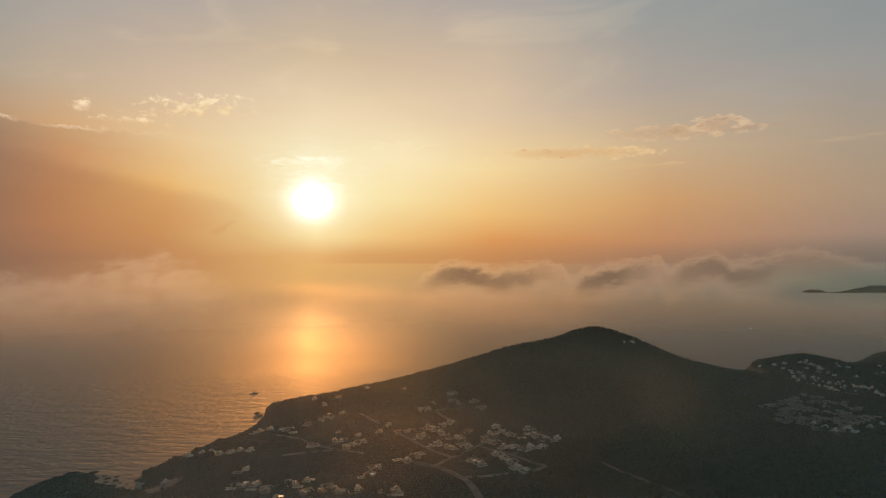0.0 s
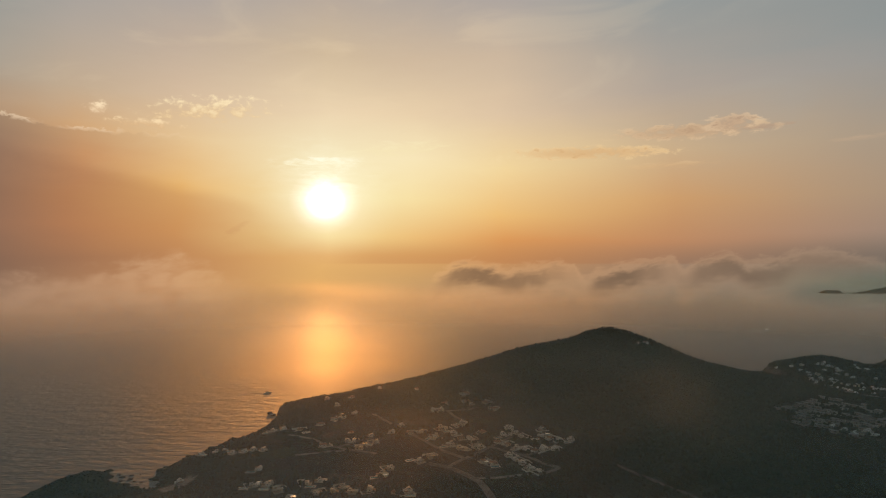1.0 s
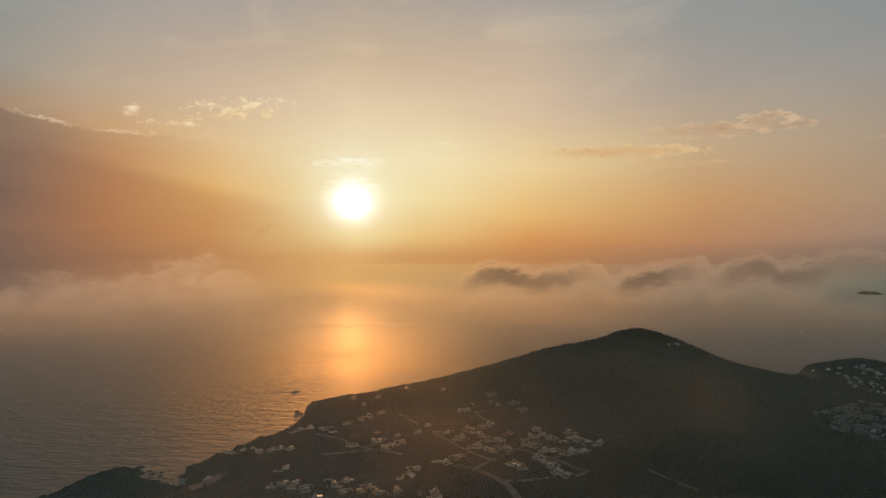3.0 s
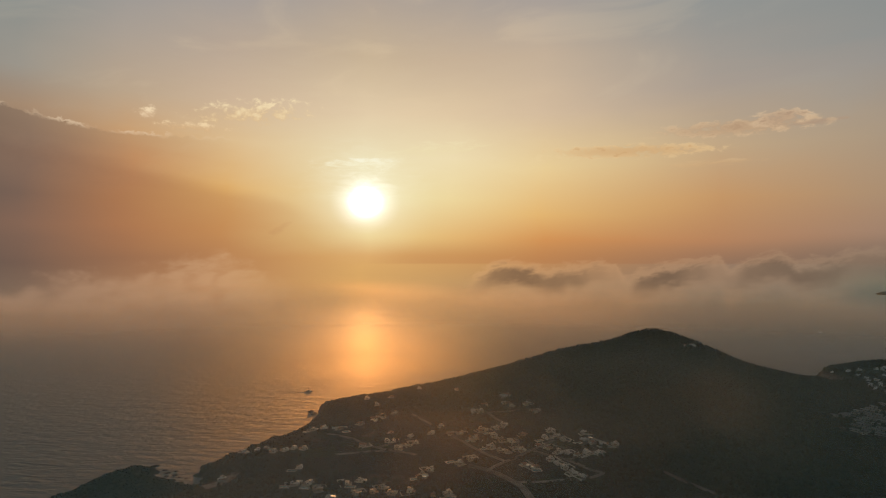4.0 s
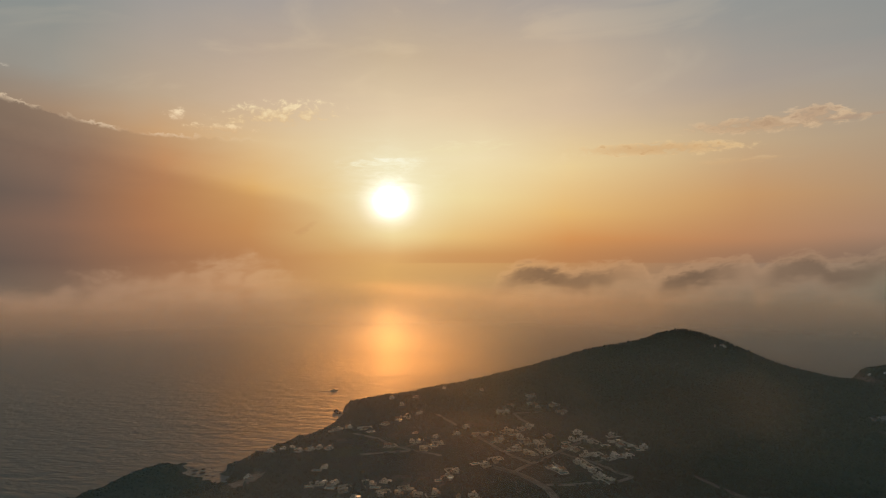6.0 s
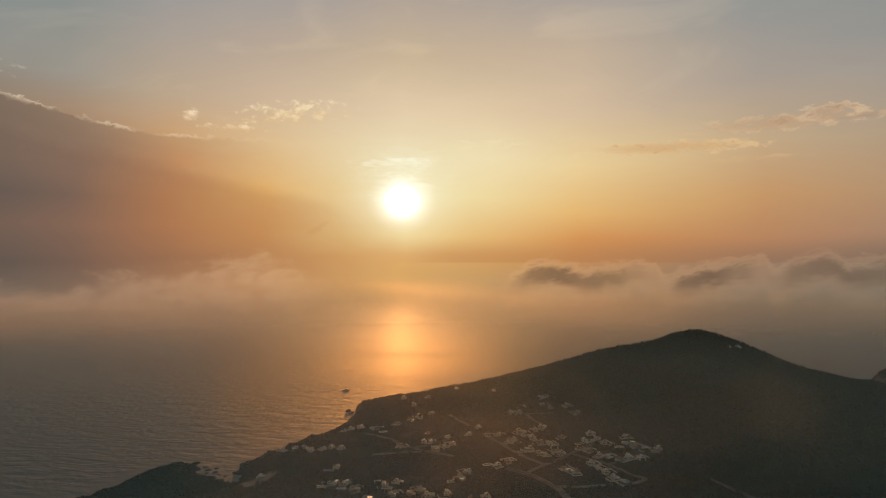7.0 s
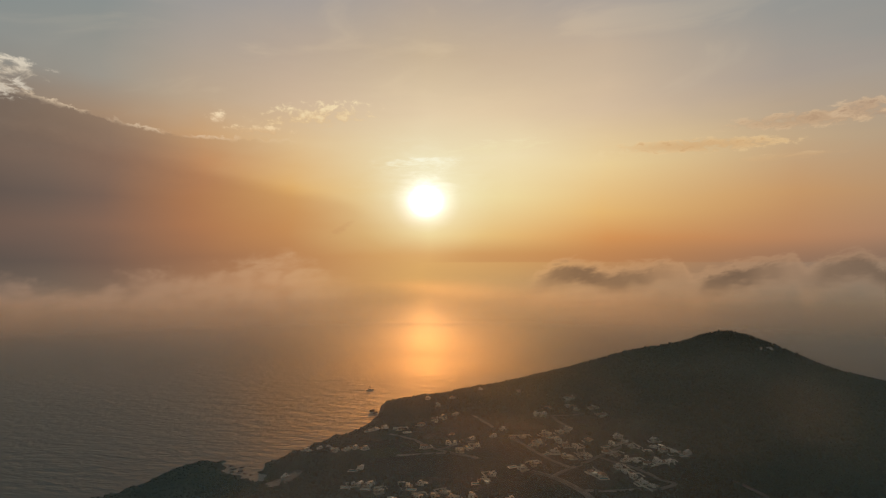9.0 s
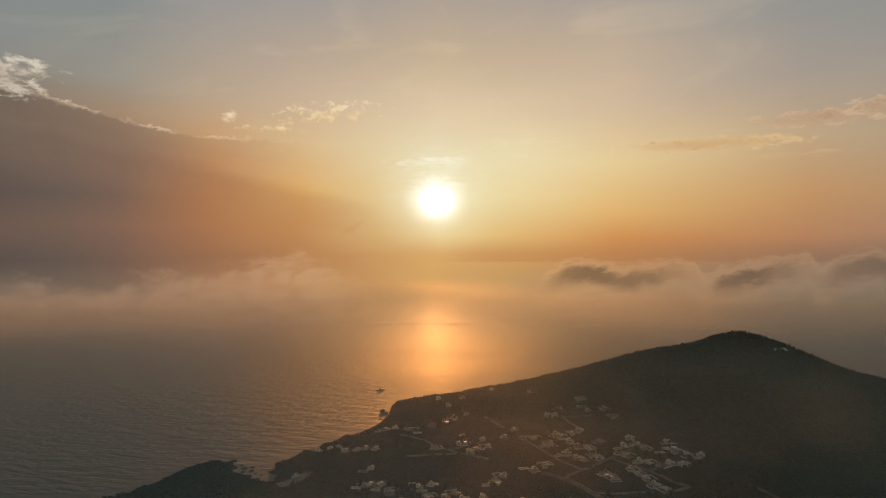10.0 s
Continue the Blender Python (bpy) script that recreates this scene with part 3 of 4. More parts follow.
PAVING = surface("pale_stone_paving", (0.32, 0.29, 0.25), (0.48, 0.44, 0.39), 0.4, 0.85, 8, 0.02, vary=0.2)
WOOD = surface("weathered_timber", (0.14, 0.09, 0.06), (0.22, 0.15, 0.1), 0.8, 0.75, 8, 0.01)
BARK = surface("pine_bark", (0.08, 0.055, 0.04), (0.15, 0.11, 0.08), 1.2, 0.95, 5, 0.05)
ROCK = surface("brown_sea_rock", (0.06, 0.05, 0.04), (0.16, 0.13, 0.1), 0.3, 0.9, 7, 0.3)
ASPHALT = surface("worn_asphalt_road", (0.1, 0.1, 0.095), (0.17, 0.165, 0.155), 0.08, 0.9, 10, 0.02)
DIRT = surface("dusty_dirt_track", (0.055, 0.05, 0.042), (0.095, 0.085, 0.07), 0.1, 0.95, 9, 0.05)
HULL = surface("white_boat_hull", (0.6, 0.6, 0.6), (0.75, 0.75, 0.74), 0.6, 0.35)
METAL = surface("grey_metal", (0.35, 0.35, 0.36), (0.45, 0.45, 0.46), 2.0, 0.4, metal=0.9)


def make_pane(name, tint, rough):
    m, g, bsdf, out = material(name)
    g.link(g.mix(g.noise(place(g), 0.6, 2), (*tint, 1), (*[c * 1.6 for c in tint], 1)), bsdf.inputs["Base Color"])
    bsdf.inputs["Roughness"].default_value = rough
    bsdf.inputs["IOR"].default_value = 1.5
    return m


PANE = make_pane("dark_window_glass", (0.02, 0.024, 0.028), 0.06)
POOL = make_pane("still_pool_water", (0.03, 0.12, 0.14), 0.04)


def add_window(house, x, y, z, w, h, side):
    """A window in a wall that faces side (0: -y, 1: +x, 2: +y, 3: -x), set 6 cm proud, with its pane."""
    turn = pose(x, y, z, 0, 0, 90 * side)
    frame_bm = boxes((-w / 2, w / 2, -0.06, 0.02, -0.1, 0), (-w / 2, w / 2, -0.06, 0.02, h, h + 0.1), (-w / 2 - 0.1, -w / 2, -0.06, 0.02, -0.1, h + 0.1), (w / 2, w / 2 + 0.1, -0.06, 0.02, -0.1, h + 0.1), (-0.04, 0.04, -0.05, 0.02, 0, h))
    f = part("window", frame_bm, WOOD, house)
    f.matrix_basis = turn
    part("pane", boxes((-w / 2, w / 2, -0.03, 0.02, 0, h)), PANE, f, "dark window glass")
    return f


def flat_house(label, lower, upper, mat, wing=None):
    """A cubic house: lower and upper blocks with parapets, terrace, chimney, windows and door."""
    h = empty("house", label, "house", "houses of the hamlet")
    (x0, x1, y0, y1, z1), (a0, a1, b0, b1, c1) = lower, upper
    part("wall", boxes((x0, x1, y0, y1, -2.5, z1)), mat, h)
    bm = bmesh.new()
    box(bm, x0 + 0.3, x1 - 0.3, y0 + 0.3, y1 - 0.3, z1 + 0.004, z1 + 0.08)
    part("flat_roof", bm, ROOFING, h, "pale flat roof screed")
    bm = bmesh.new()
    parapet(bm, x0, x1, y0, y1, z1)
    part("parapet", bm, mat, h)
    part("upper_storey", boxes((a0, a1, b0, b1, z1 + 0.09, c1)), mat, h)
    bm = boxes((a0 - 0.15, a1 + 0.15, b0 - 0.15, b1 + 0.15, c1 + 0.004, c1 + 0.25))
    part("upper_roof", bm, ROOFING, h, "pale flat roof slab")
    if wing:
        u0, u1, w0, w1, t1 = wing
        part("wing", boxes((u0, u1, w0, w1, -2.5, t1)), mat, h)
        part("wing_roof", boxes((u0 - 0.12, u1 + 0.12, w0 - 0.12, w1 + 0.12, t1 + 0.004, t1 + 0.22)), ROOFING, h, "pale flat roof slab")
    part("terrace", boxes((x0 - 1.5, x1 + 1.0, y0 - 3.6, y0 - 0.01, -2.5, 0.15)), PAVING, h, "pale stone terrace")
    cx, cy = a1 - 0.9, b1 - 0.9
    part("chimney", boxes((cx - 0.35, cx + 0.35, cy - 0.35, cy + 0.35, c1 + 0.25, c1 + 1.3), (cx - 0.45, cx + 0.45, cy - 0.45, cy + 0.45, c1 + 1.3, c1 + 1.42)), mat, h)
    part("door", boxes((x0 + 1.2, x0 + 2.2, y0 - 0.05, y0 + 0.02, 0.15, 2.25)), WOOD, h, "brown timber door")
    n = max(2, int((x1 - x0) / 3.4))
    for k in range(1, n):
        add_window(h, x0 + 1.6 + k * (x1 - x0 - 2.4) / n, y0, 0.9, 1.5, 1.3, 0)
    add_window(h, (a0 + a1) / 2, b0, z1 + 1.0, 1.8, 1.3, 0)
    add_window(h, x1, (y0 + y1) / 2, 1.0, 1.4, 1.3, 1)
    add_window(h, x0, (y0 + y1) / 2, 1.0, 1.4, 1.3, 3)
    for x in (x0 - 1.2, x0 + 2.5):
        part("porch_post", boxes((x, x + 0.25, y0 - 3.2, y0 - 2.95, 0.15, 2.7)), mat, h)
    part("porch_roof", boxes((x0 - 1.4, x0 + 2.95, y0 - 3.4, y0 - 0.01, 2.704, 2.9)), WOOD, h, "brown timber porch roof")
    return h


def tiled_house(label, size, mat, ridge_h):
    """A house with a hipped clay roof and a porch."""
    h = empty("house", label, "house", "houses of the hamlet")
    sx, sy, z = size
    part("wall", boxes((-sx, sx, -sy, sy, -2.5, z)), mat, h)
    part("roof", hip_roof(-sx, sx, -sy, sy, z + 0.004, ridge_h), TILES, h, "brown clay tile roof")
    part("chimney", boxes((sx - 2.2, sx - 1.5, 0.4, 1.1, z + 0.4, z + ridge_h + 0.8), (sx - 2.3, sx - 1.4, 0.3, 1.2, z + ridge_h + 0.8, z + ridge_h + 0.95)), mat, h)
    part("door", boxes((-0.5, 0.5, -sy - 0.05, -sy + 0.02, 0.15, 2.25)), WOOD, h, "brown timber door")
    for x in (-sx * 0.6, sx * 0.6):
        add_window(h, x, -sy, 0.9, 1.3, 1.3, 0)
        add_window(h, x, sy, 0.9, 1.3, 1.3, 2)
    add_window(h, sx, 0, 1.0, 1.4, 1.3, 1)
    part("terrace", boxes((-sx - 1, sx + 1, -sy - 3, -sy - 0.01, -2.5, 0.15)), PAVING, h, "pale stone terrace")
    return h


HOUSES = [
    flat_house("white cubic house with flat roofs and a small upper storey", (-4.5, 4.5, -3.2, 3.2, 2.8), (-0.5, 3.2, -1.2, 2.8, 5.3), WHITEWASH),
    flat_house("long white low villa with a flat roof and side wing", (-5.5, 3.5, -2.8, 3.0, 2.8), (-4.0, -1.2, -0.8, 2.4, 5.0), WHITEWASH, (3.51, 6.5, -1.4, 3.6, 2.6)),
    flat_house("sand-coloured cubic house with a low flat-roofed wing", (-4.0, 4.0, -3.4, 3.0, 2.8), (-3.4, 0.0, -0.8, 2.6, 5.1), OCHRE, (4.01, 6.2, -3.4, 0.6, 2.6)),
    tiled_house("white house under a brown hipped tile roof", (4.2, 3.2, 2.8), WHITEWASH, 1.5),
    tiled_house("sand-coloured cottage under a clay tile roof", (3.6, 3.0, 2.7), OCHRE, 1.3),
    flat_house("white house with two storeys and pale flat roofs", (-4.2, 3.6, -3.0, 3.2, 2.8), (-3.4, 1.2, -1.6, 2.8, 5.4), WHITEWASH),
]
PLACED = []


def stand(x, y, reach):
    """The ground's height for a thing of that half width: the lowest of its corners and middle, a little sunk."""
    d = reach * 0.6
    z = land(np.array([x, x - d, x + d, x - d, x + d]), np.array([y, y - d, y - d, y + d, y + d]))
    return float(z.mean())


def put_houses(places, seed, facing, spread=18, scale=(0.72, 0.95), kinds=(0, 0, 1, 2, 3, 4, 5, 5)):
    r = random.Random(seed)
    for x, y in places:
        kind, s = HOUSES[r.choice(kinds)], r.uniform(*scale)
        turn = facing + r.choice((0, 0, 0, 90, -90)) + r.uniform(-spread, spread)
        m = pose(x, y, stand(x, y, 6) + 0.2, 0, 0, turn) @ Matrix.Diagonal((s, s, s * 0.85, 1))
        if kind in PLACED:
            copy_thing(kind, m)
        else:
            PLACED.append(kind)
            kind.matrix_basis = m
        CLEAR.append((x, y, 6.5 * s))
        a = radians(turn)
        CLEAR.append((x + 4.5 * math.sin(a), y - 4.5 * math.cos(a), 5 * s))
        CLEAR.append((x * 0.988, y - 10, 4.5))      # keeps trees out of the camera's line to the house


CENTRE = [(-31, 884), (-21, 887), (10, 809), (-1, 795), (-17, 783), (-2, 762), (6, 743), (-24, 746), (-6, 715), (17, 741), (22, 723), (29, 703), (6, 699), (33, 763), (18, 925), (17, 967), (-16, 919), (43, 918), (54, 881)]
EAST = [(64, 776), (71, 756), (77, 740), (57, 752), (101, 738), (105, 765), (109, 726), (119, 720), (131, 716), (48, 720), (59, 712), (67, 700), (77, 690), (86, 682), (97, 690), (108, 684), (56, 670), (62, 654), (68, 640), (74, 626), (82, 616), (29, 653), (39, 645)]
WEST = [(-232, 796), (-220, 800), (-196, 786), (-175, 810), (-151, 712), (-175, 922), (-155, 859), (-163, 838), (-142, 878), (-128, 770), (-126, 731), (-109, 738), (-92, 721), (-102, 755), (-109, 702), (-78, 771), (-56, 767), (-70, 808), (-42, 771), (-62, 1005)]
SOUTH = [(-27, 669), (-38, 656), (-66, 635), (-71, 617), (-190, 589), (-177, 592), (-165, 577), (-129, 602), (-141, 595), (-112, 571), (-126, 569), (-55, 561), (-43, 563), (-94, 570), (-78, 573), (-149, 560), (-103, 581), (-201, 640)]
SHORE = [(-246, 690), (-235, 694), (-227, 701), (-215, 700), (-262, 709), (-272, 706), (-291, 713), (-275, 620)]
HILL = [(345, 1188), (364, 1206), (-125, 1030), (-164, 988), (-200, 975)]
CAPE = [(652, 1226), (658, 1205), (645, 1146), (643, 1126), (670, 1160), (705, 1230), (721, 1236), (722, 1213), (645, 1069), (650, 1059), (648, 1041), (644, 1020), (671, 1047), (652, 1096), (725, 1173), (728, 1159), (716, 1117), (671, 1018), (699, 1046), (699, 1026), (690, 992), (689, 978), (761, 1147), (827, 1193), (862, 1223), (899, 1284), (774, 1224), (784, 1207), (664, 1192), (636, 1249)]
CAPE_NEAR = [(534, 779), (561, 797), (499, 770), (498, 756), (476, 777), (472, 795), (482, 766)]
put_houses(CENTRE, 31, 28, 18, (0.85, 1.12))
put_houses(EAST, 32, 35, kinds=(0, 1, 3, 5, 5, 4))
put_houses(WEST, 33, -12, 40)
put_houses(SOUTH, 34, 5, 40, (0.72, 0.95), (0, 1, 1, 1, 2, 4))
put_houses(SHORE, 35, -35, 25, (0.72, 0.9), (0, 1, 5))
put_houses(HILL, 36, 0, 30, (0.8, 1.0))
put_houses(CAPE, 37, -20, 30, (0.6, 0.88), (0, 1, 1, 5))
rc = random.Random(77)
CAPE_ROW = [(649 + 63 * t + 13 * side + rc.uniform(-4, 4), 1170 - 172 * t + 5 * side + rc.uniform(-4, 4)) for t in [k / 13 for k in range(14)] for side in (0, 1, 2) if rc.random() < 0.75]
CAPE_ROW += [(rc.gauss(716, 20), rc.gauss(1200, 16)) for k in range(9)]
put_houses(CAPE_ROW, 39, -20, 30, (0.55, 0.85), (0, 1, 1, 2, 5))
put_houses(CAPE_NEAR, 38, -40, 20, (0.7, 0.95), (0, 1, 5))


# ---- garden walls ----
def garden_wall(length, depth):
    h = empty("garden_wall", "low whitewashed garden wall with a pale coping", "wall", "garden walls")
    part("wall", boxes((0, length, -0.2, 0.2, -1.5, 1.2), (-0.2, 0.2, -0.2, depth, -1.5, 1.195)), WHITEWASH, h)
    part("coping", boxes((-0.3, length + 0.1, -0.3, 0.3, 1.2, 1.3), (-0.3, 0.3, 0.31, depth + 0.1, 1.2, 1.3)), PAVING, h, "pale stone coping")
    part("gate_post", boxes((length + 0.01, length + 0.5, -0.25, 0.25, -1.5, 1.7)), WHITEWASH, h)
    return h


WALLS = [garden_wall(14, 9), garden_wall(10, 12), garden_wall(18, 7)]
rw, wall_used = random.Random(9), set()
for x, y in CENTRE + EAST + WEST[::2] + SOUTH[::2]:
    i, turn = rw.randrange(3), 28 + rw.choice((0, 90, 180, 270)) + rw.uniform(-10, 10)
    a = radians(turn)
    qx, qy = x - 9 * math.cos(a) + 8 * math.sin(a), y - 9 * math.sin(a) - 8 * math.cos(a)
    m = pose(qx, qy, stand(qx, qy, 6), 0, 0, turn)
    if i in wall_used:
        copy_thing(WALLS[i], m)
    else:
        wall_used.add(i)
        WALLS[i].matrix_basis = m
    CLEAR.append((qx + 5 * math.cos(a), qy + 5 * math.sin(a), 5.0))


# ---- holiday bungalows in rows ----
def bungalow():
    h = empty("bungalow", "small grey stucco row bungalow with a flat roof", "house", "rows of holiday bungalows")
    part("wall", boxes((-4.6, 4.6, -2.6, 2.6, -2.0, 2.5)), STUCCO, h)
    part("roof", boxes((-4.8, 4.8, -2.8, 2.8, 2.504, 2.7)), FELT, h, "dull grey roofing felt")
    part("door", boxes((-0.5, 0.5, -2.65, -2.58, 0.05, 2.1)), WOOD, h, "brown timber door")
    add_window(h, -2.6, -2.6, 0.9, 1.4, 1.2, 0)
    add_window(h, 2.6, -2.6, 0.9, 1.4, 1.2, 0)
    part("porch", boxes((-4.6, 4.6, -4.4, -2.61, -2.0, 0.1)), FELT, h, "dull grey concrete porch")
    return h


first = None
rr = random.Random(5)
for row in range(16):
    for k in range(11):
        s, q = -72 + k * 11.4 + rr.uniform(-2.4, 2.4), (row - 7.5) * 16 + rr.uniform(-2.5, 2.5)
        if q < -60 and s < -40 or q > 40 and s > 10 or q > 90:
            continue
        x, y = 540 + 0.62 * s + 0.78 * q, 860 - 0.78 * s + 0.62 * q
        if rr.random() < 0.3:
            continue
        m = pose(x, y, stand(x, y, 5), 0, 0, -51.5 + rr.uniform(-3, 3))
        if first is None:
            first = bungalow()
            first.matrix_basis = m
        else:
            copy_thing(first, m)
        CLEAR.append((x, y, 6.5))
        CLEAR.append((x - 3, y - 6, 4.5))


# ---- roads ----
def road(points, width, mat, label, name="road"):
    """A strip over the ground, 35 cm proud, with smooth bends."""
    p = [Vector((*q, 0)) for q in points]
    line = []
    for i in range(len(p) - 1):
        a, b, c, d = p[max(i - 1, 0)], p[i], p[i + 1], p[min(i + 2, len(p) - 1)]
        n = max(3, int((c - b).length / 5))
        for k in range(n):
            t = k / n
            line.append(0.5 * (2 * b + (c - a) * t + (2 * a - 5 * b + 4 * c - d) * t * t + (3 * b - a - 3 * c + d) * t ** 3))
    line.append(p[-1])
    vs = []
    for i, q in enumerate(line):
        way = (line[min(i + 1, len(line) - 1)] - line[max(i - 1, 0)]).normalized()
        side = Vector((way.y, -way.x, 0)) * width / 2
        z = land_z(q.x, q.y) + 0.45
        for w, drop in ((-1.05, -1.2), (-1, 0), (1, 0), (1.05, -1.2)):
            vs.append((q.x + side.x * w, q.y + side.y * w, z + drop))
        CLEAR.append((q.x, q.y, width * 0.5 + 1.5))
        CLEAR.append((q.x, q.y - 7, width * 0.4))
    return tagged(mesh_ob(name, vs, grid_faces(4, len(line)), mat), label, "road", kind="structure")


LANE = "narrow pale worn village road"
road([(-29, 652), (-8, 638), (9, 614), (24, 581), (31, 547), (40, 480)], 7.0, ASPHALT, "pale winding main road into the village")
for pts in ([(-8, 638), (10, 664), (42, 710), (66, 741)], [(-55, 770), (-39, 736), (-15, 692), (10, 664)], [(18, 597), (41, 603), (64, 607), (86, 611), (102, 623), (90, 636), (73, 667), (42, 703)],
            [(73, 667), (92, 684), (112, 700)], [(-206, 768), (-171, 744), (-143, 711), (-116, 698), (-86, 682)], [(-133, 706), (-115, 728), (-98, 744)],
            [(-11, 878), (0, 845), (13, 815)], [(-11, 878), (37, 894)], [(-116, 874), (-82, 813)], [(-175, 682), (-140, 692), (-116, 698)]):
    road(pts, 4.6, ASPHALT, LANE)
road([(153, 635), (171, 598), (187, 567), (202, 538), (215, 480)], 4.5, DIRT, "dusty dirt track through scrub", "track")
road([(418, 824), (446, 792), (470, 752), (490, 735)], 5, DIRT, "dusty lane beside the bungalow rows", "track")
road([(655, 1150), (640, 1080), (644, 1010), (680, 968), (720, 940)], 5, ASPHALT, LANE)


# ---- pools ----
def pool():
    h = empty("swimming_pool", "small turquoise swimming pool with a pale stone rim", "pool", "garden pools")
    bm = bmesh.new()
    parapet(bm, -5, 5, -3, 3, -0.8, 1.1, 0.9)
    part("rim", bm, PAVING, h)
    part("water", boxes((-4.1, 4.1, -2.1, 2.1, -0.8, 0.18)), POOL, h, "still blue-green water")
    return h


first_pool = None
for x, y, turn in [(-240, 789, 10), (-186, 776, 30), (-152, 846, 80), (-118, 728, 20), (-99, 712, -15), (-48, 660, 35), (-78, 608, 10), (-33, 738, 60), (-11, 771, 28), (-14, 706, 40), (50, 742, 30), (92, 728, 20), (125, 708, 5), (40, 636, 15), (-178, 581, 0), (-198, 582, 10), (-40, 553, 0), (-136, 586, 0), (-255, 700, -30), (-283, 704, -40), (12, 957, 20), (24, 914, 20), (-207, 631, 0)]:
    m = pose(x, y, stand(x, y, 4) + 0.15, 0, 0, turn)
    if first_pool is None:
        first_pool = pool()
        first_pool.matrix_basis = m
    else:
        copy_thing(first_pool, m)
    CLEAR.append((x, y, 6))
    CLEAR.append((x * 0.985, y - 9, 5))


# ---- sheds added for glints ----
SHEET = surface("bright_sheet_metal", (0.72, 0.73, 0.74), (0.85, 0.85, 0.85), 0.6, 0.22, metal=0.9)


def garden_shed():
    h = empty("garden_shed", "small whitewashed shed added so its shiny sheet-metal roof glints", "shed", "garden sheds")
    part("wall", boxes((-2.2, 2.2, -1.6, 1.6, -1.5, 2.2)), WHITEWASH, h)
    bm = bmesh.new()
    box(bm, -2.5, 2.5, -1.95, 1.95, 2.204, 2.28)
    for k in range(11):
        x = -2.4 + k * 0.48
        box(bm, x - 0.04, x + 0.04, -1.95, 1.95, 2.284, 2.33)
    part("roof", bm, SHEET, h, "shiny ribbed sheet-metal roof")
    part("door", boxes((-0.5, 0.5, -1.66, -1.58, 0.05, 2.0)), WOOD, h, "brown timber door")
    return h


# added sheds, put where glints show from the camera; their roofs mirror the sky
first_shed = None
for x, y, turn in [(-19, 739, -70), (57, 748, -33), (-38, 654, 4), (32, 647, 41), (37, 642, 78), (-232, 797, -65), (-69, 609, -28), (-103, 711, 9), (-157, 866, 46), (-159, 827, 83), (-119, 733, -60), (108, 739, -23), (-145, 559, 14), (-187, 595, 51)]:
    m = pose(x, y, stand(x, y, 2), 0, 0, turn)
    if first_shed is None:
        first_shed = garden_shed()
        first_shed.matrix_basis = m
    else:
        copy_thing(first_shed, m)
    CLEAR.append((x, y, 4))
    CLEAR.append((x * 0.985, y - 8, 4))


# ---- garden trees ----
def garden_tree(seed, height, wide):
    r = random.Random(seed)
    t = empty("pine_tree", "dark green garden pine with an uneven spreading crown", "tree", "garden pines")
    bm = bmesh.new()
    bmesh.ops.create_cone(bm, cap_ends=True, segments=8, radius1=0.28, radius2=0.13, depth=height * 0.7, matrix=Matrix.Translation((0, 0, height * 0.35 - 0.3)))
    for k in range(4):
        a = r.uniform(0, math.tau)
        m = Matrix.Translation((0, 0, height * r.uniform(0.42, 0.6))) @ pose(0, 0, 0, 52, 0, math.degrees(a)) @ Matrix.Translation((0, 0, height * 0.16))
        bmesh.ops.create_cone(bm, cap_ends=True, segments=6, radius1=0.1, radius2=0.04, depth=height * 0.32, matrix=m)
    part("trunk", bm, BARK, t, "rough brown trunk and limbs")
    bm = bmesh.new()
    for k in range(9):
        tv, tf = CROWNS[r.randrange(len(CROWNS))]
        a, d, s = r.uniform(0, math.tau), wide * r.uniform(0.1, 0.75), wide * r.uniform(0.3, 0.55)
        z = height * r.uniform(0.52, 0.86)
        vs = [bm.verts.new((p[0] * s + d * math.cos(a), p[1] * s + d * math.sin(a), p[2] * s * 0.75 + z)) for p in tv]
        for f in tf:
            bm.faces.new([vs[i] for i in f])
    part("crown", bm, PINE, t)
    return t


TREES = [garden_tree(k, h, w) for k, (h, w) in enumerate(((7, 3.2), (9, 3.6), (6, 2.6), (8, 4.2)))]
r4, used = random.Random(77), set()
spot_list = CENTRE + EAST + WEST + SOUTH + SHORE
for x, y in spot_list:
    for k in range(2):
        a, d = r4.uniform(0, math.tau), r4.uniform(10, 15)
        px_, py_ = x + d * math.cos(a), y + abs(d * math.sin(a)) + 1
        if any((px_ - c[0]) ** 2 + (py_ - c[1]) ** 2 < (c[2] * 0.8) ** 2 for c in CLEAR) or shore_distance(np.array([px_]), np.array([py_]))[0] < 32:
            continue
        i = r4.randrange(4)
        s = r4.uniform(0.7, 1.15)
        m = pose(px_, py_, land_z(px_, py_), 0, 0, r4.uniform(0, 360)) @ Matrix.Diagonal((s, s, s, 1))
        if i in used:
            copy_thing(TREES[i], m)
        else:
            used.add(i)
            TREES[i].matrix_basis = m


# ---- shore rocks ----
def rock(x, y, z, sx, sy, sz, seed, label="dark jagged rock standing in the sea"):
    bm = bmesh.new()
    bmesh.ops.create_icosphere(bm, subdivisions=3, radius=1.0)
    for v in bm.verts:
        k = 1 + 0.3 * noise.noise(v.co * 1.4 + Vector((seed * 3.1, 0, 0))) + 0.13 * noise.noise(v.co * 4 + Vector((seed, 5, 0)))
        v.co = Vector((v.co.x * sx * k, v.co.y * sy * k, v.co.z * sz * k))
    me = bpy.data.meshes.new("rock")
    bm.to_mesh(me)
    bm.free()
    me.materials.append(ROCK)
    ob = new("rock", me)
    ob.matrix_basis = pose(x, y, z, 0, 0, seed * 37)
    return tagged(ob, label, "rock", "rocks off the shore", "thing")


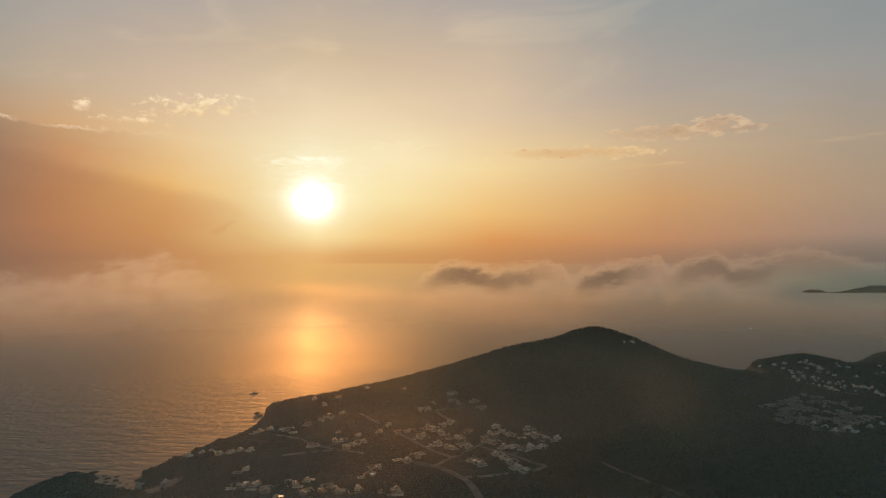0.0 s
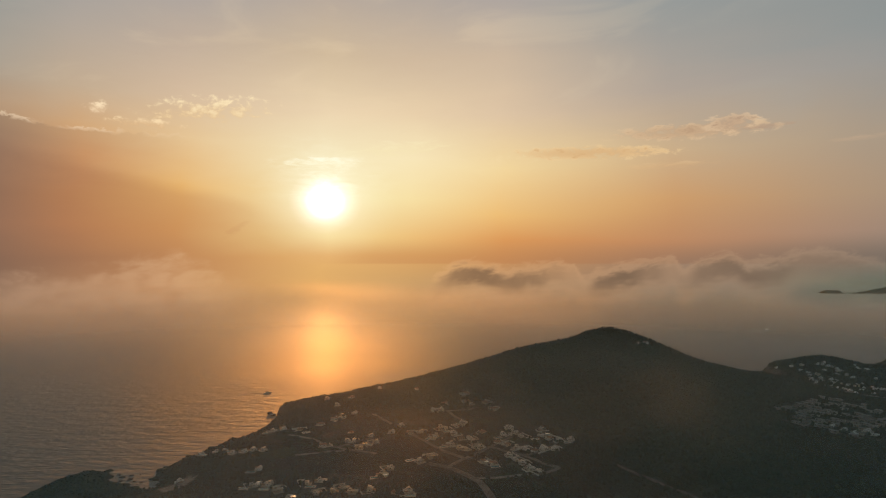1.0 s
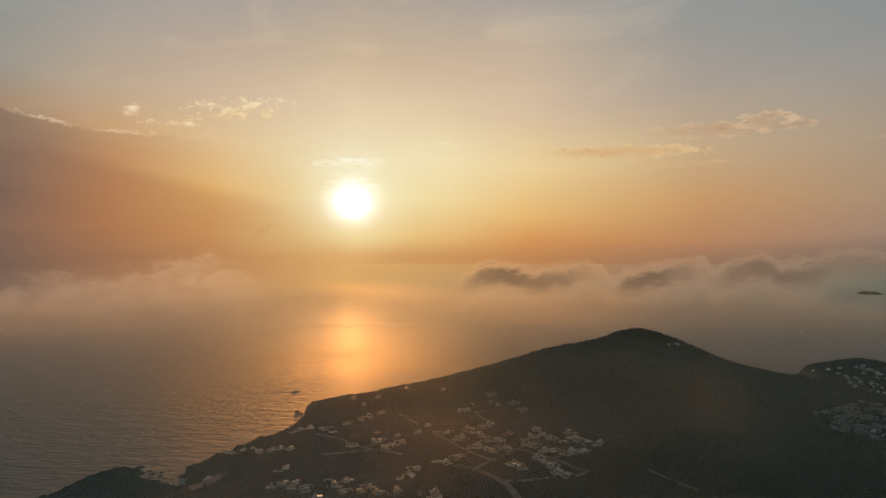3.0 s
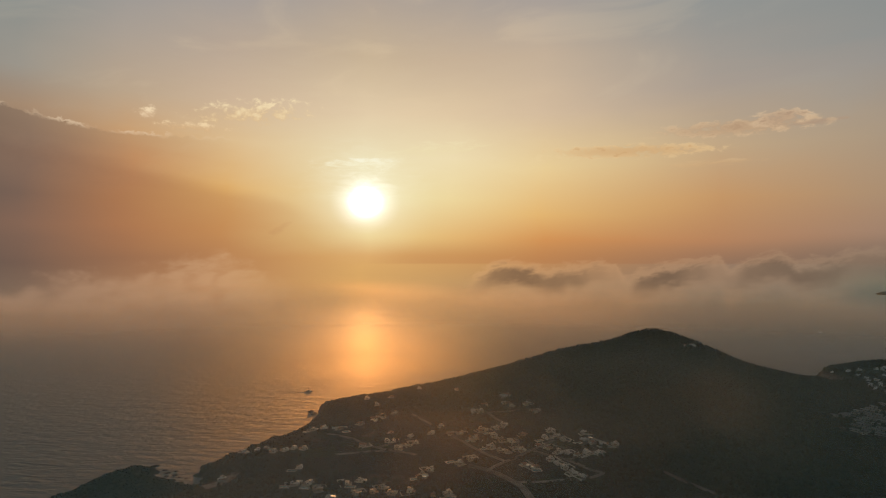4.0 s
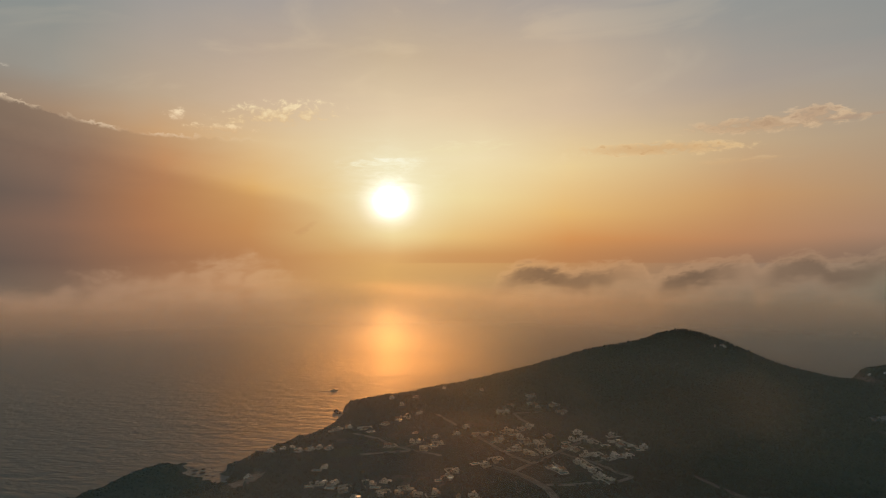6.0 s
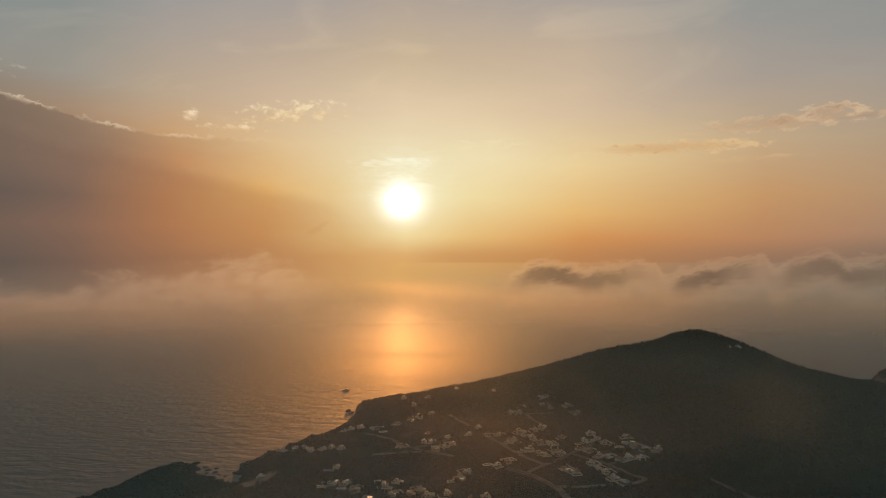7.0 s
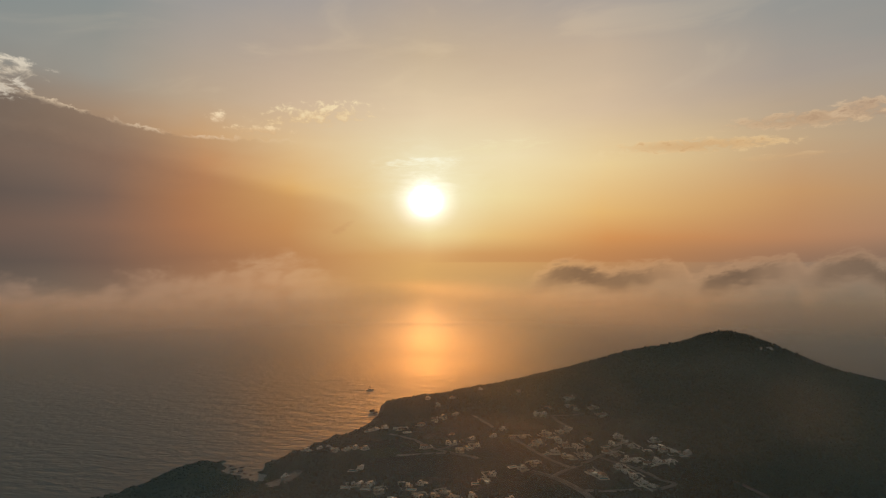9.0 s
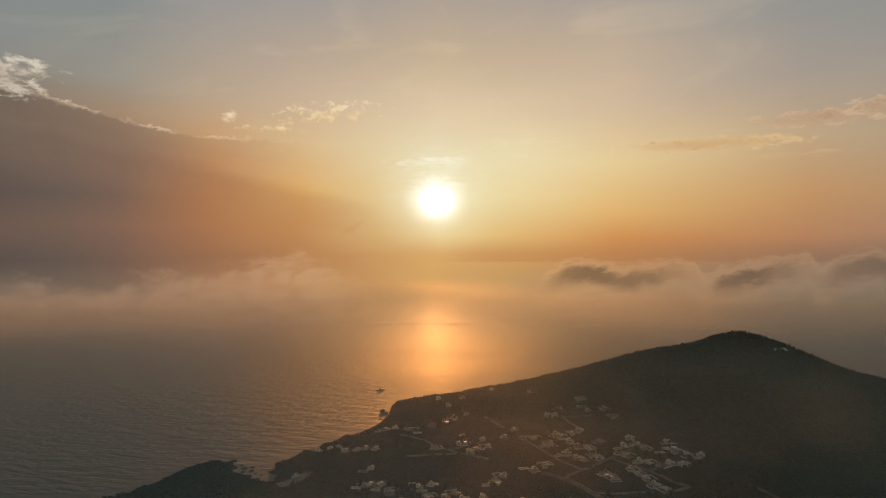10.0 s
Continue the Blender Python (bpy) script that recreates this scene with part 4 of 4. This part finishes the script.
rock(-283, 950, 0.8, 4.0, 3.0, 2.9, 1, "dark jagged sea stack off the cliff")
rock(-274, 942, 0.3, 3.2, 2.4, 2.0, 2)
rock(-277, 938, 0, 2.2, 1.8, 1.6, 3)
for k, (x, y, s) in enumerate(((-358, 668, 2.2), (-351, 674, 1.8), (-346, 662, 2.6), (-354, 657, 2.0), (-338, 655, 1.5), (-366, 676, 1.6), (-329, 652, 1.4), (-343, 678, 1.2))):
    rock(x, y, -0.1, s * 1.6, s, s * 0.5, 10 + k, "low dark reef rock in the cove")


# ---- boats ----
def boat(name, label, length, mast):
    b = empty(name, label, "boat", "")
    bm = bmesh.new()
    rings = []
    L, W, H = length / 2, length * 0.15, length * 0.11
    for i in range(13):
        u = i / 12 * 2 - 1
        w = W * (1 - max(0.0, u) ** 2.2) * (0.88 + 0.12 * min(1, (u + 1) * 3)) + 0.02
        z = H * (1 + 0.35 * max(0, u))
        rings.append([bm.verts.new(p) for p in ((u * L, -w, z), (u * L, -w * 0.7, -0.2 * H), (u * L, 0, -0.6 * H), (u * L, w * 0.7, -0.2 * H), (u * L, w, z))])
    for a, c in zip(rings, rings[1:]):
        for k in range(4):
            bm.faces.new((a[k], c[k], c[k + 1], a[k + 1]))
        bm.faces.new((a[4], c[4], c[0], a[0]))
    bm.faces.new(rings[0])
    part("hull", bm, HULL, b)
    part("cabin", boxes((-0.35 * L, 0.3 * L, -0.6 * W, 0.6 * W, H, H * 2.1, 0.12)), HULL, b)
    part("window", boxes((-0.3 * L, 0.31 * L, -0.61 * W, 0.61 * W, H * 1.45, H * 1.85)), PANE, b, "dark cabin glass")
    part("canopy", boxes((-0.7 * L, 0.1 * L, -0.65 * W, 0.65 * W, H * 2.5, H * 2.62)), WOOD, b, "dark sun canopy")
    for x in (-0.66, -0.2):
        for y in (-0.55, 0.55):
            part("post", boxes((x * L - 0.04, x * L + 0.04, y * W - 0.04, y * W + 0.04, H, H * 2.5)), METAL, b)
    if mast:
        bm = bmesh.new()
        bmesh.ops.create_cone(bm, cap_ends=True, segments=8, radius1=0.12, radius2=0.06, depth=mast, matrix=Matrix.Translation((0.05 * L, 0, H * 2 + mast / 2)))
        part("mast", bm, METAL, b, "slim metal mast")
    return b


yacht = boat("motor_boat", "small white motor boat with dark canopy under way", 12.5, 6.0)
yacht.matrix_basis = pose(-333, 1101, 0.1, 0, 0, 12)
far_boat = boat("motor_boat", "small white boat far out on the open sea", 14, 0)
far_boat.matrix_basis = pose(1078, 2180, 0.1, 0, 0, 20)
bm = bmesh.new()
for k in range(24):
    x = -6 - k * 2.2
    for sgn in (-1, 1):
        y = sgn * (0.6 + k * 0.16)
        box(bm, x - 1.2, x + 1.0, y - 0.22, y + 0.22, 0.0, 0.1)
me = bpy.data.meshes.new("boat_wake")
bm.to_mesh(me)
bm.free()
me.materials.append(surface("sea_foam", (0.45, 0.45, 0.45), (0.7, 0.7, 0.7), 0.8, 0.7))
wake = new("boat_wake", me)
wake.matrix_basis = pose(-333, 1101, 0.05, 0, 0, 12)
tagged(wake, "thin pale wake trailing behind the motor boat", "wake", kind="stuff")


# ---- far island ----
ux, uy = np.meshgrid(np.linspace(-1, 1, 90), np.linspace(-1, 1, 24))
ix, iy = 3550 + ux * 495, 4900 + uy * 75
iz = 77 * (1 - uy ** 2) * np.clip(1 - np.abs(ux) ** 2.2, 0, 1) * (0.75 + 0.22 * bumps(ix, iy, 420, 41) + 0.08 * bumps(ix, iy, 90, 42)) * smooth(ux, -1.0, -0.45) - 2
isle = mesh_ob("island", np.stack([ix, iy, iz], -1).reshape(-1, 3), grid_faces(90, 24), PINE, True)
tagged(isle, "low dark wooded island on the hazy horizon", "island", kind="structure")
ix, iy = 2925 + ux * 76, 4900 + uy * 60
iz = 26 * (1 - uy ** 2) * np.clip(1 - np.abs(ux) ** 5, 0, 1) * (0.9 + 0.08 * bumps(ix, iy, 90, 43)) - 2
islet = mesh_ob("islet", np.stack([ix, iy, iz], -1).reshape(-1, 3), grid_faces(90, 24), ROCK, True)
tagged(islet, "small flat rocky islet beside the far island", "island", kind="structure")


def wood_rule(x, y, r):
    d = shore_distance(x, y)
    thick = 0.66 + 0.3 * bumps(x, y, 120, 7) + 0.6 * smooth(land(x, y), 32, 46)
    thick = thick * (1 - 0.85 * in_village(x, y)) + 0.05
    thick = thick * (1 - smooth(-x, 325, 345) * smooth(-y, -760, -720))
    tip = np.hypot(x + 262, y - 950)
    return (d > 9 + 16 * smooth(y, 970, 930)) & (tip > 30) & (r.uniform(0, 1, len(x)) < thick)


CLEAR.extend([(-272, 612, 15), (-270, 632, 13), (-275, 590, 13), (-271, 572, 12)])
spots, r = scatter(34000, (-460, 1000, 500, 1360), 11, wood_rule)
wood = woods("pine_wood", spots, r.uniform(1.3, 2.7, len(spots)) * (0.55 + 0.45 * smooth(shore_distance(spots[:, 0], spots[:, 1]), 15, 120)), 0.2, PINE, 12, CROWNS)
tagged(wood, "dense dark green pine wood over the hill and plain", "trees", kind="stuff")
spots, r = scatter(62000, (-450, 900, 500, 1350), 21, lambda x, y, r: (shore_distance(x, y) > 4) & (r.uniform(0, 1, len(x)) > 0.7 * in_village(x, y)))
bush = woods("scrub", spots, r.uniform(0.7, 1.7, len(spots)), -0.1, SCRUB, 22, TUFTS)
tagged(bush, "low olive-green scrub and bushes on dry ground", "bushes", kind="stuff")


# ---- haze sheets ----
def make_haze(name, alpha, low, fade, top, uneven, spread, shares, tint, passing, even):
    """A tinted see-through sheet in place of haze: most light passes, some is scattered on, about or back. spread: its
    density from west to east.
    """
    m = bpy.data.materials.new(name)
    m.use_nodes = True
    g = Graph(m.node_tree)
    out = g.node("ShaderNodeOutputMaterial")
    x, y, z = g.split(place(g))
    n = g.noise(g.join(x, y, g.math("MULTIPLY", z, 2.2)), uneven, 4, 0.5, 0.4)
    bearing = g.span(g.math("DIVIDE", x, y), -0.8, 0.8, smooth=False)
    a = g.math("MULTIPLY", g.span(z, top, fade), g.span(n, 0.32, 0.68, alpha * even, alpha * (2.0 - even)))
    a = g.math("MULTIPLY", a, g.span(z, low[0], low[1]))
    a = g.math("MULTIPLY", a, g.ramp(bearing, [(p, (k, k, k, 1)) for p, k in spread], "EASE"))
    total, shader = 0.0, None
    for kind, share in zip(("ShaderNodeBsdfTranslucent", "ShaderNodeBsdfRefraction", "ShaderNodeBsdfDiffuse"), shares):
        node = g.node(kind)
        node.inputs[0].default_value = (*tint, 1)
        if kind == "ShaderNodeBsdfRefraction":
            node.inputs["Roughness"].default_value, node.inputs["IOR"].default_value = 0.8, 1.33
        total += share
        if shader is None:
            shader = node.outputs[0]
        else:
            blend = g.node("ShaderNodeMixShader")
            blend.inputs[0].default_value = share / total
            g.link(shader, blend.inputs[1])
            g.link(node.outputs[0], blend.inputs[2])
            shader = blend.outputs[0]
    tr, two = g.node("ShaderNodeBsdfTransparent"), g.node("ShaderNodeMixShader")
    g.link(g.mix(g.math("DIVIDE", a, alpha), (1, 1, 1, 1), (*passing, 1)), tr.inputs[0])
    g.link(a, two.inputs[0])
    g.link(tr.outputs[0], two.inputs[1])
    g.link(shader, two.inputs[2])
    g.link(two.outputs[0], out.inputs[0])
    return m


def haze(dist, low, fade, top, alpha, uneven, seed, spread, shares, tint=(0.95, 0.95, 0.95), label="thin tinted sheet standing in for evening haze over sea and land", passing=(1.0, 1.0, 1.0), even=0.9):
    """A long curved sheet that stands in for haze over the land and the sea."""
    west = -62 if spread[0][1] > 0 else math.degrees(math.atan(spread[0][0] * 1.6 - 0.8))
    east = 62 if spread[-1][1] > 0 else math.degrees(math.atan(spread[-1][0] * 1.6 - 0.8))
    a, h = np.meshgrid(np.radians(np.linspace(west, east, 90)), np.linspace(0, 1, 9))
    d = dist * (1 + 0.04 * np.sin(a * 11 + seed) + 0.03 * np.sin(h * 3 + a * 5))
    foot = -3 if dist < 800 else max(low[0], 0) + 5
    v = np.stack([np.sin(a) * d, np.cos(a) * d, foot + h * (top - foot)], -1).reshape(-1, 3)
    ob = mesh_ob("haze_sheet", v, grid_faces(90, 9), make_haze("tinted_sheet", alpha, low, fade, top, uneven, spread, shares, tint, passing, even), True)
    return tagged(ob, label, "haze", kind="stuff")


# sheet tints and west-east density paint in the haze and the sun's glow
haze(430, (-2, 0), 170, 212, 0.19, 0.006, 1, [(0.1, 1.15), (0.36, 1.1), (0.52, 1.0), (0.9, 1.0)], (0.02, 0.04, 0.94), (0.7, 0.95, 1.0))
haze(500, (-2, 20), 120, 205, 0.042, 0.007, 2, [(0.1, 0.0), (0.24, 0.7), (0.34, 1.0), (0.45, 0.9), (0.6, 0.35), (0.8, 0.0)], (0.7, 0.3, 0.0), (1.0, 0.8, 0.6), "orange-tinted sheet standing in for sunlit mist above the shore", (1.0, 0.9, 0.72), 0.4)
haze(640, (20, 100), 110, 200, 0.08, 0.009, 21, [(0.46, 0.0), (0.55, 1.0), (0.7, 1.0), (0.85, 0.5), (1.0, 0.2)], (0.09, 0.0, 0.91), (1.0, 0.95, 0.86), "thin brownish sheet standing in for mist over the hill", even=0.6)
haze(900, (-2, 120), 130, 190, 0.15, 0.007, 14, [(0.0, 0.9), (0.12, 1.0), (0.22, 0.7), (0.3, 0.0)], (0.12, 0.0, 0.88), (1.0, 0.93, 0.84), "pale brown sheet standing in for mist over the open sea", even=0.45)
haze(1350, (-2, 110), 130, 205, 0.17, 0.005, 7, [(0.0, 1.0), (0.2, 0.9), (0.3, 0.6), (0.4, 0.0)], (0.13, 0.0, 0.87), (1.0, 0.92, 0.82), "pale brown sheet standing in for mist over the open sea", even=0.6)
haze(1420, (-2, 100), 130, 205, 0.19, 0.005, 4, [(0.16, 0.0), (0.3, 0.6), (0.38, 1.0), (0.5, 0.8), (0.6, 0.45), (0.72, 0.0)], (0.4, 0.06, 0.54), (1.0, 0.86, 0.66), "golden-tinted sheet standing in for sunlit mist over the open sea", even=0.75)
haze(1560, (-2, 100), 130, 205, 0.21, 0.004, 15, [(0.5, 0.0), (0.64, 0.8), (0.8, 1.0), (1.0, 1.0)], (0.06, 0.0, 0.94), (0.84, 1.0, 0.95), "grey-green tinted sheet standing in for mist over the open sea", even=0.8)
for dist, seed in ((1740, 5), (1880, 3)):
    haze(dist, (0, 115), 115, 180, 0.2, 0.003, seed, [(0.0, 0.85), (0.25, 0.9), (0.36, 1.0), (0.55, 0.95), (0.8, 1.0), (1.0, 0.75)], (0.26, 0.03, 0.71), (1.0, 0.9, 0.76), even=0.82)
# two sheets that pale the far island behind them
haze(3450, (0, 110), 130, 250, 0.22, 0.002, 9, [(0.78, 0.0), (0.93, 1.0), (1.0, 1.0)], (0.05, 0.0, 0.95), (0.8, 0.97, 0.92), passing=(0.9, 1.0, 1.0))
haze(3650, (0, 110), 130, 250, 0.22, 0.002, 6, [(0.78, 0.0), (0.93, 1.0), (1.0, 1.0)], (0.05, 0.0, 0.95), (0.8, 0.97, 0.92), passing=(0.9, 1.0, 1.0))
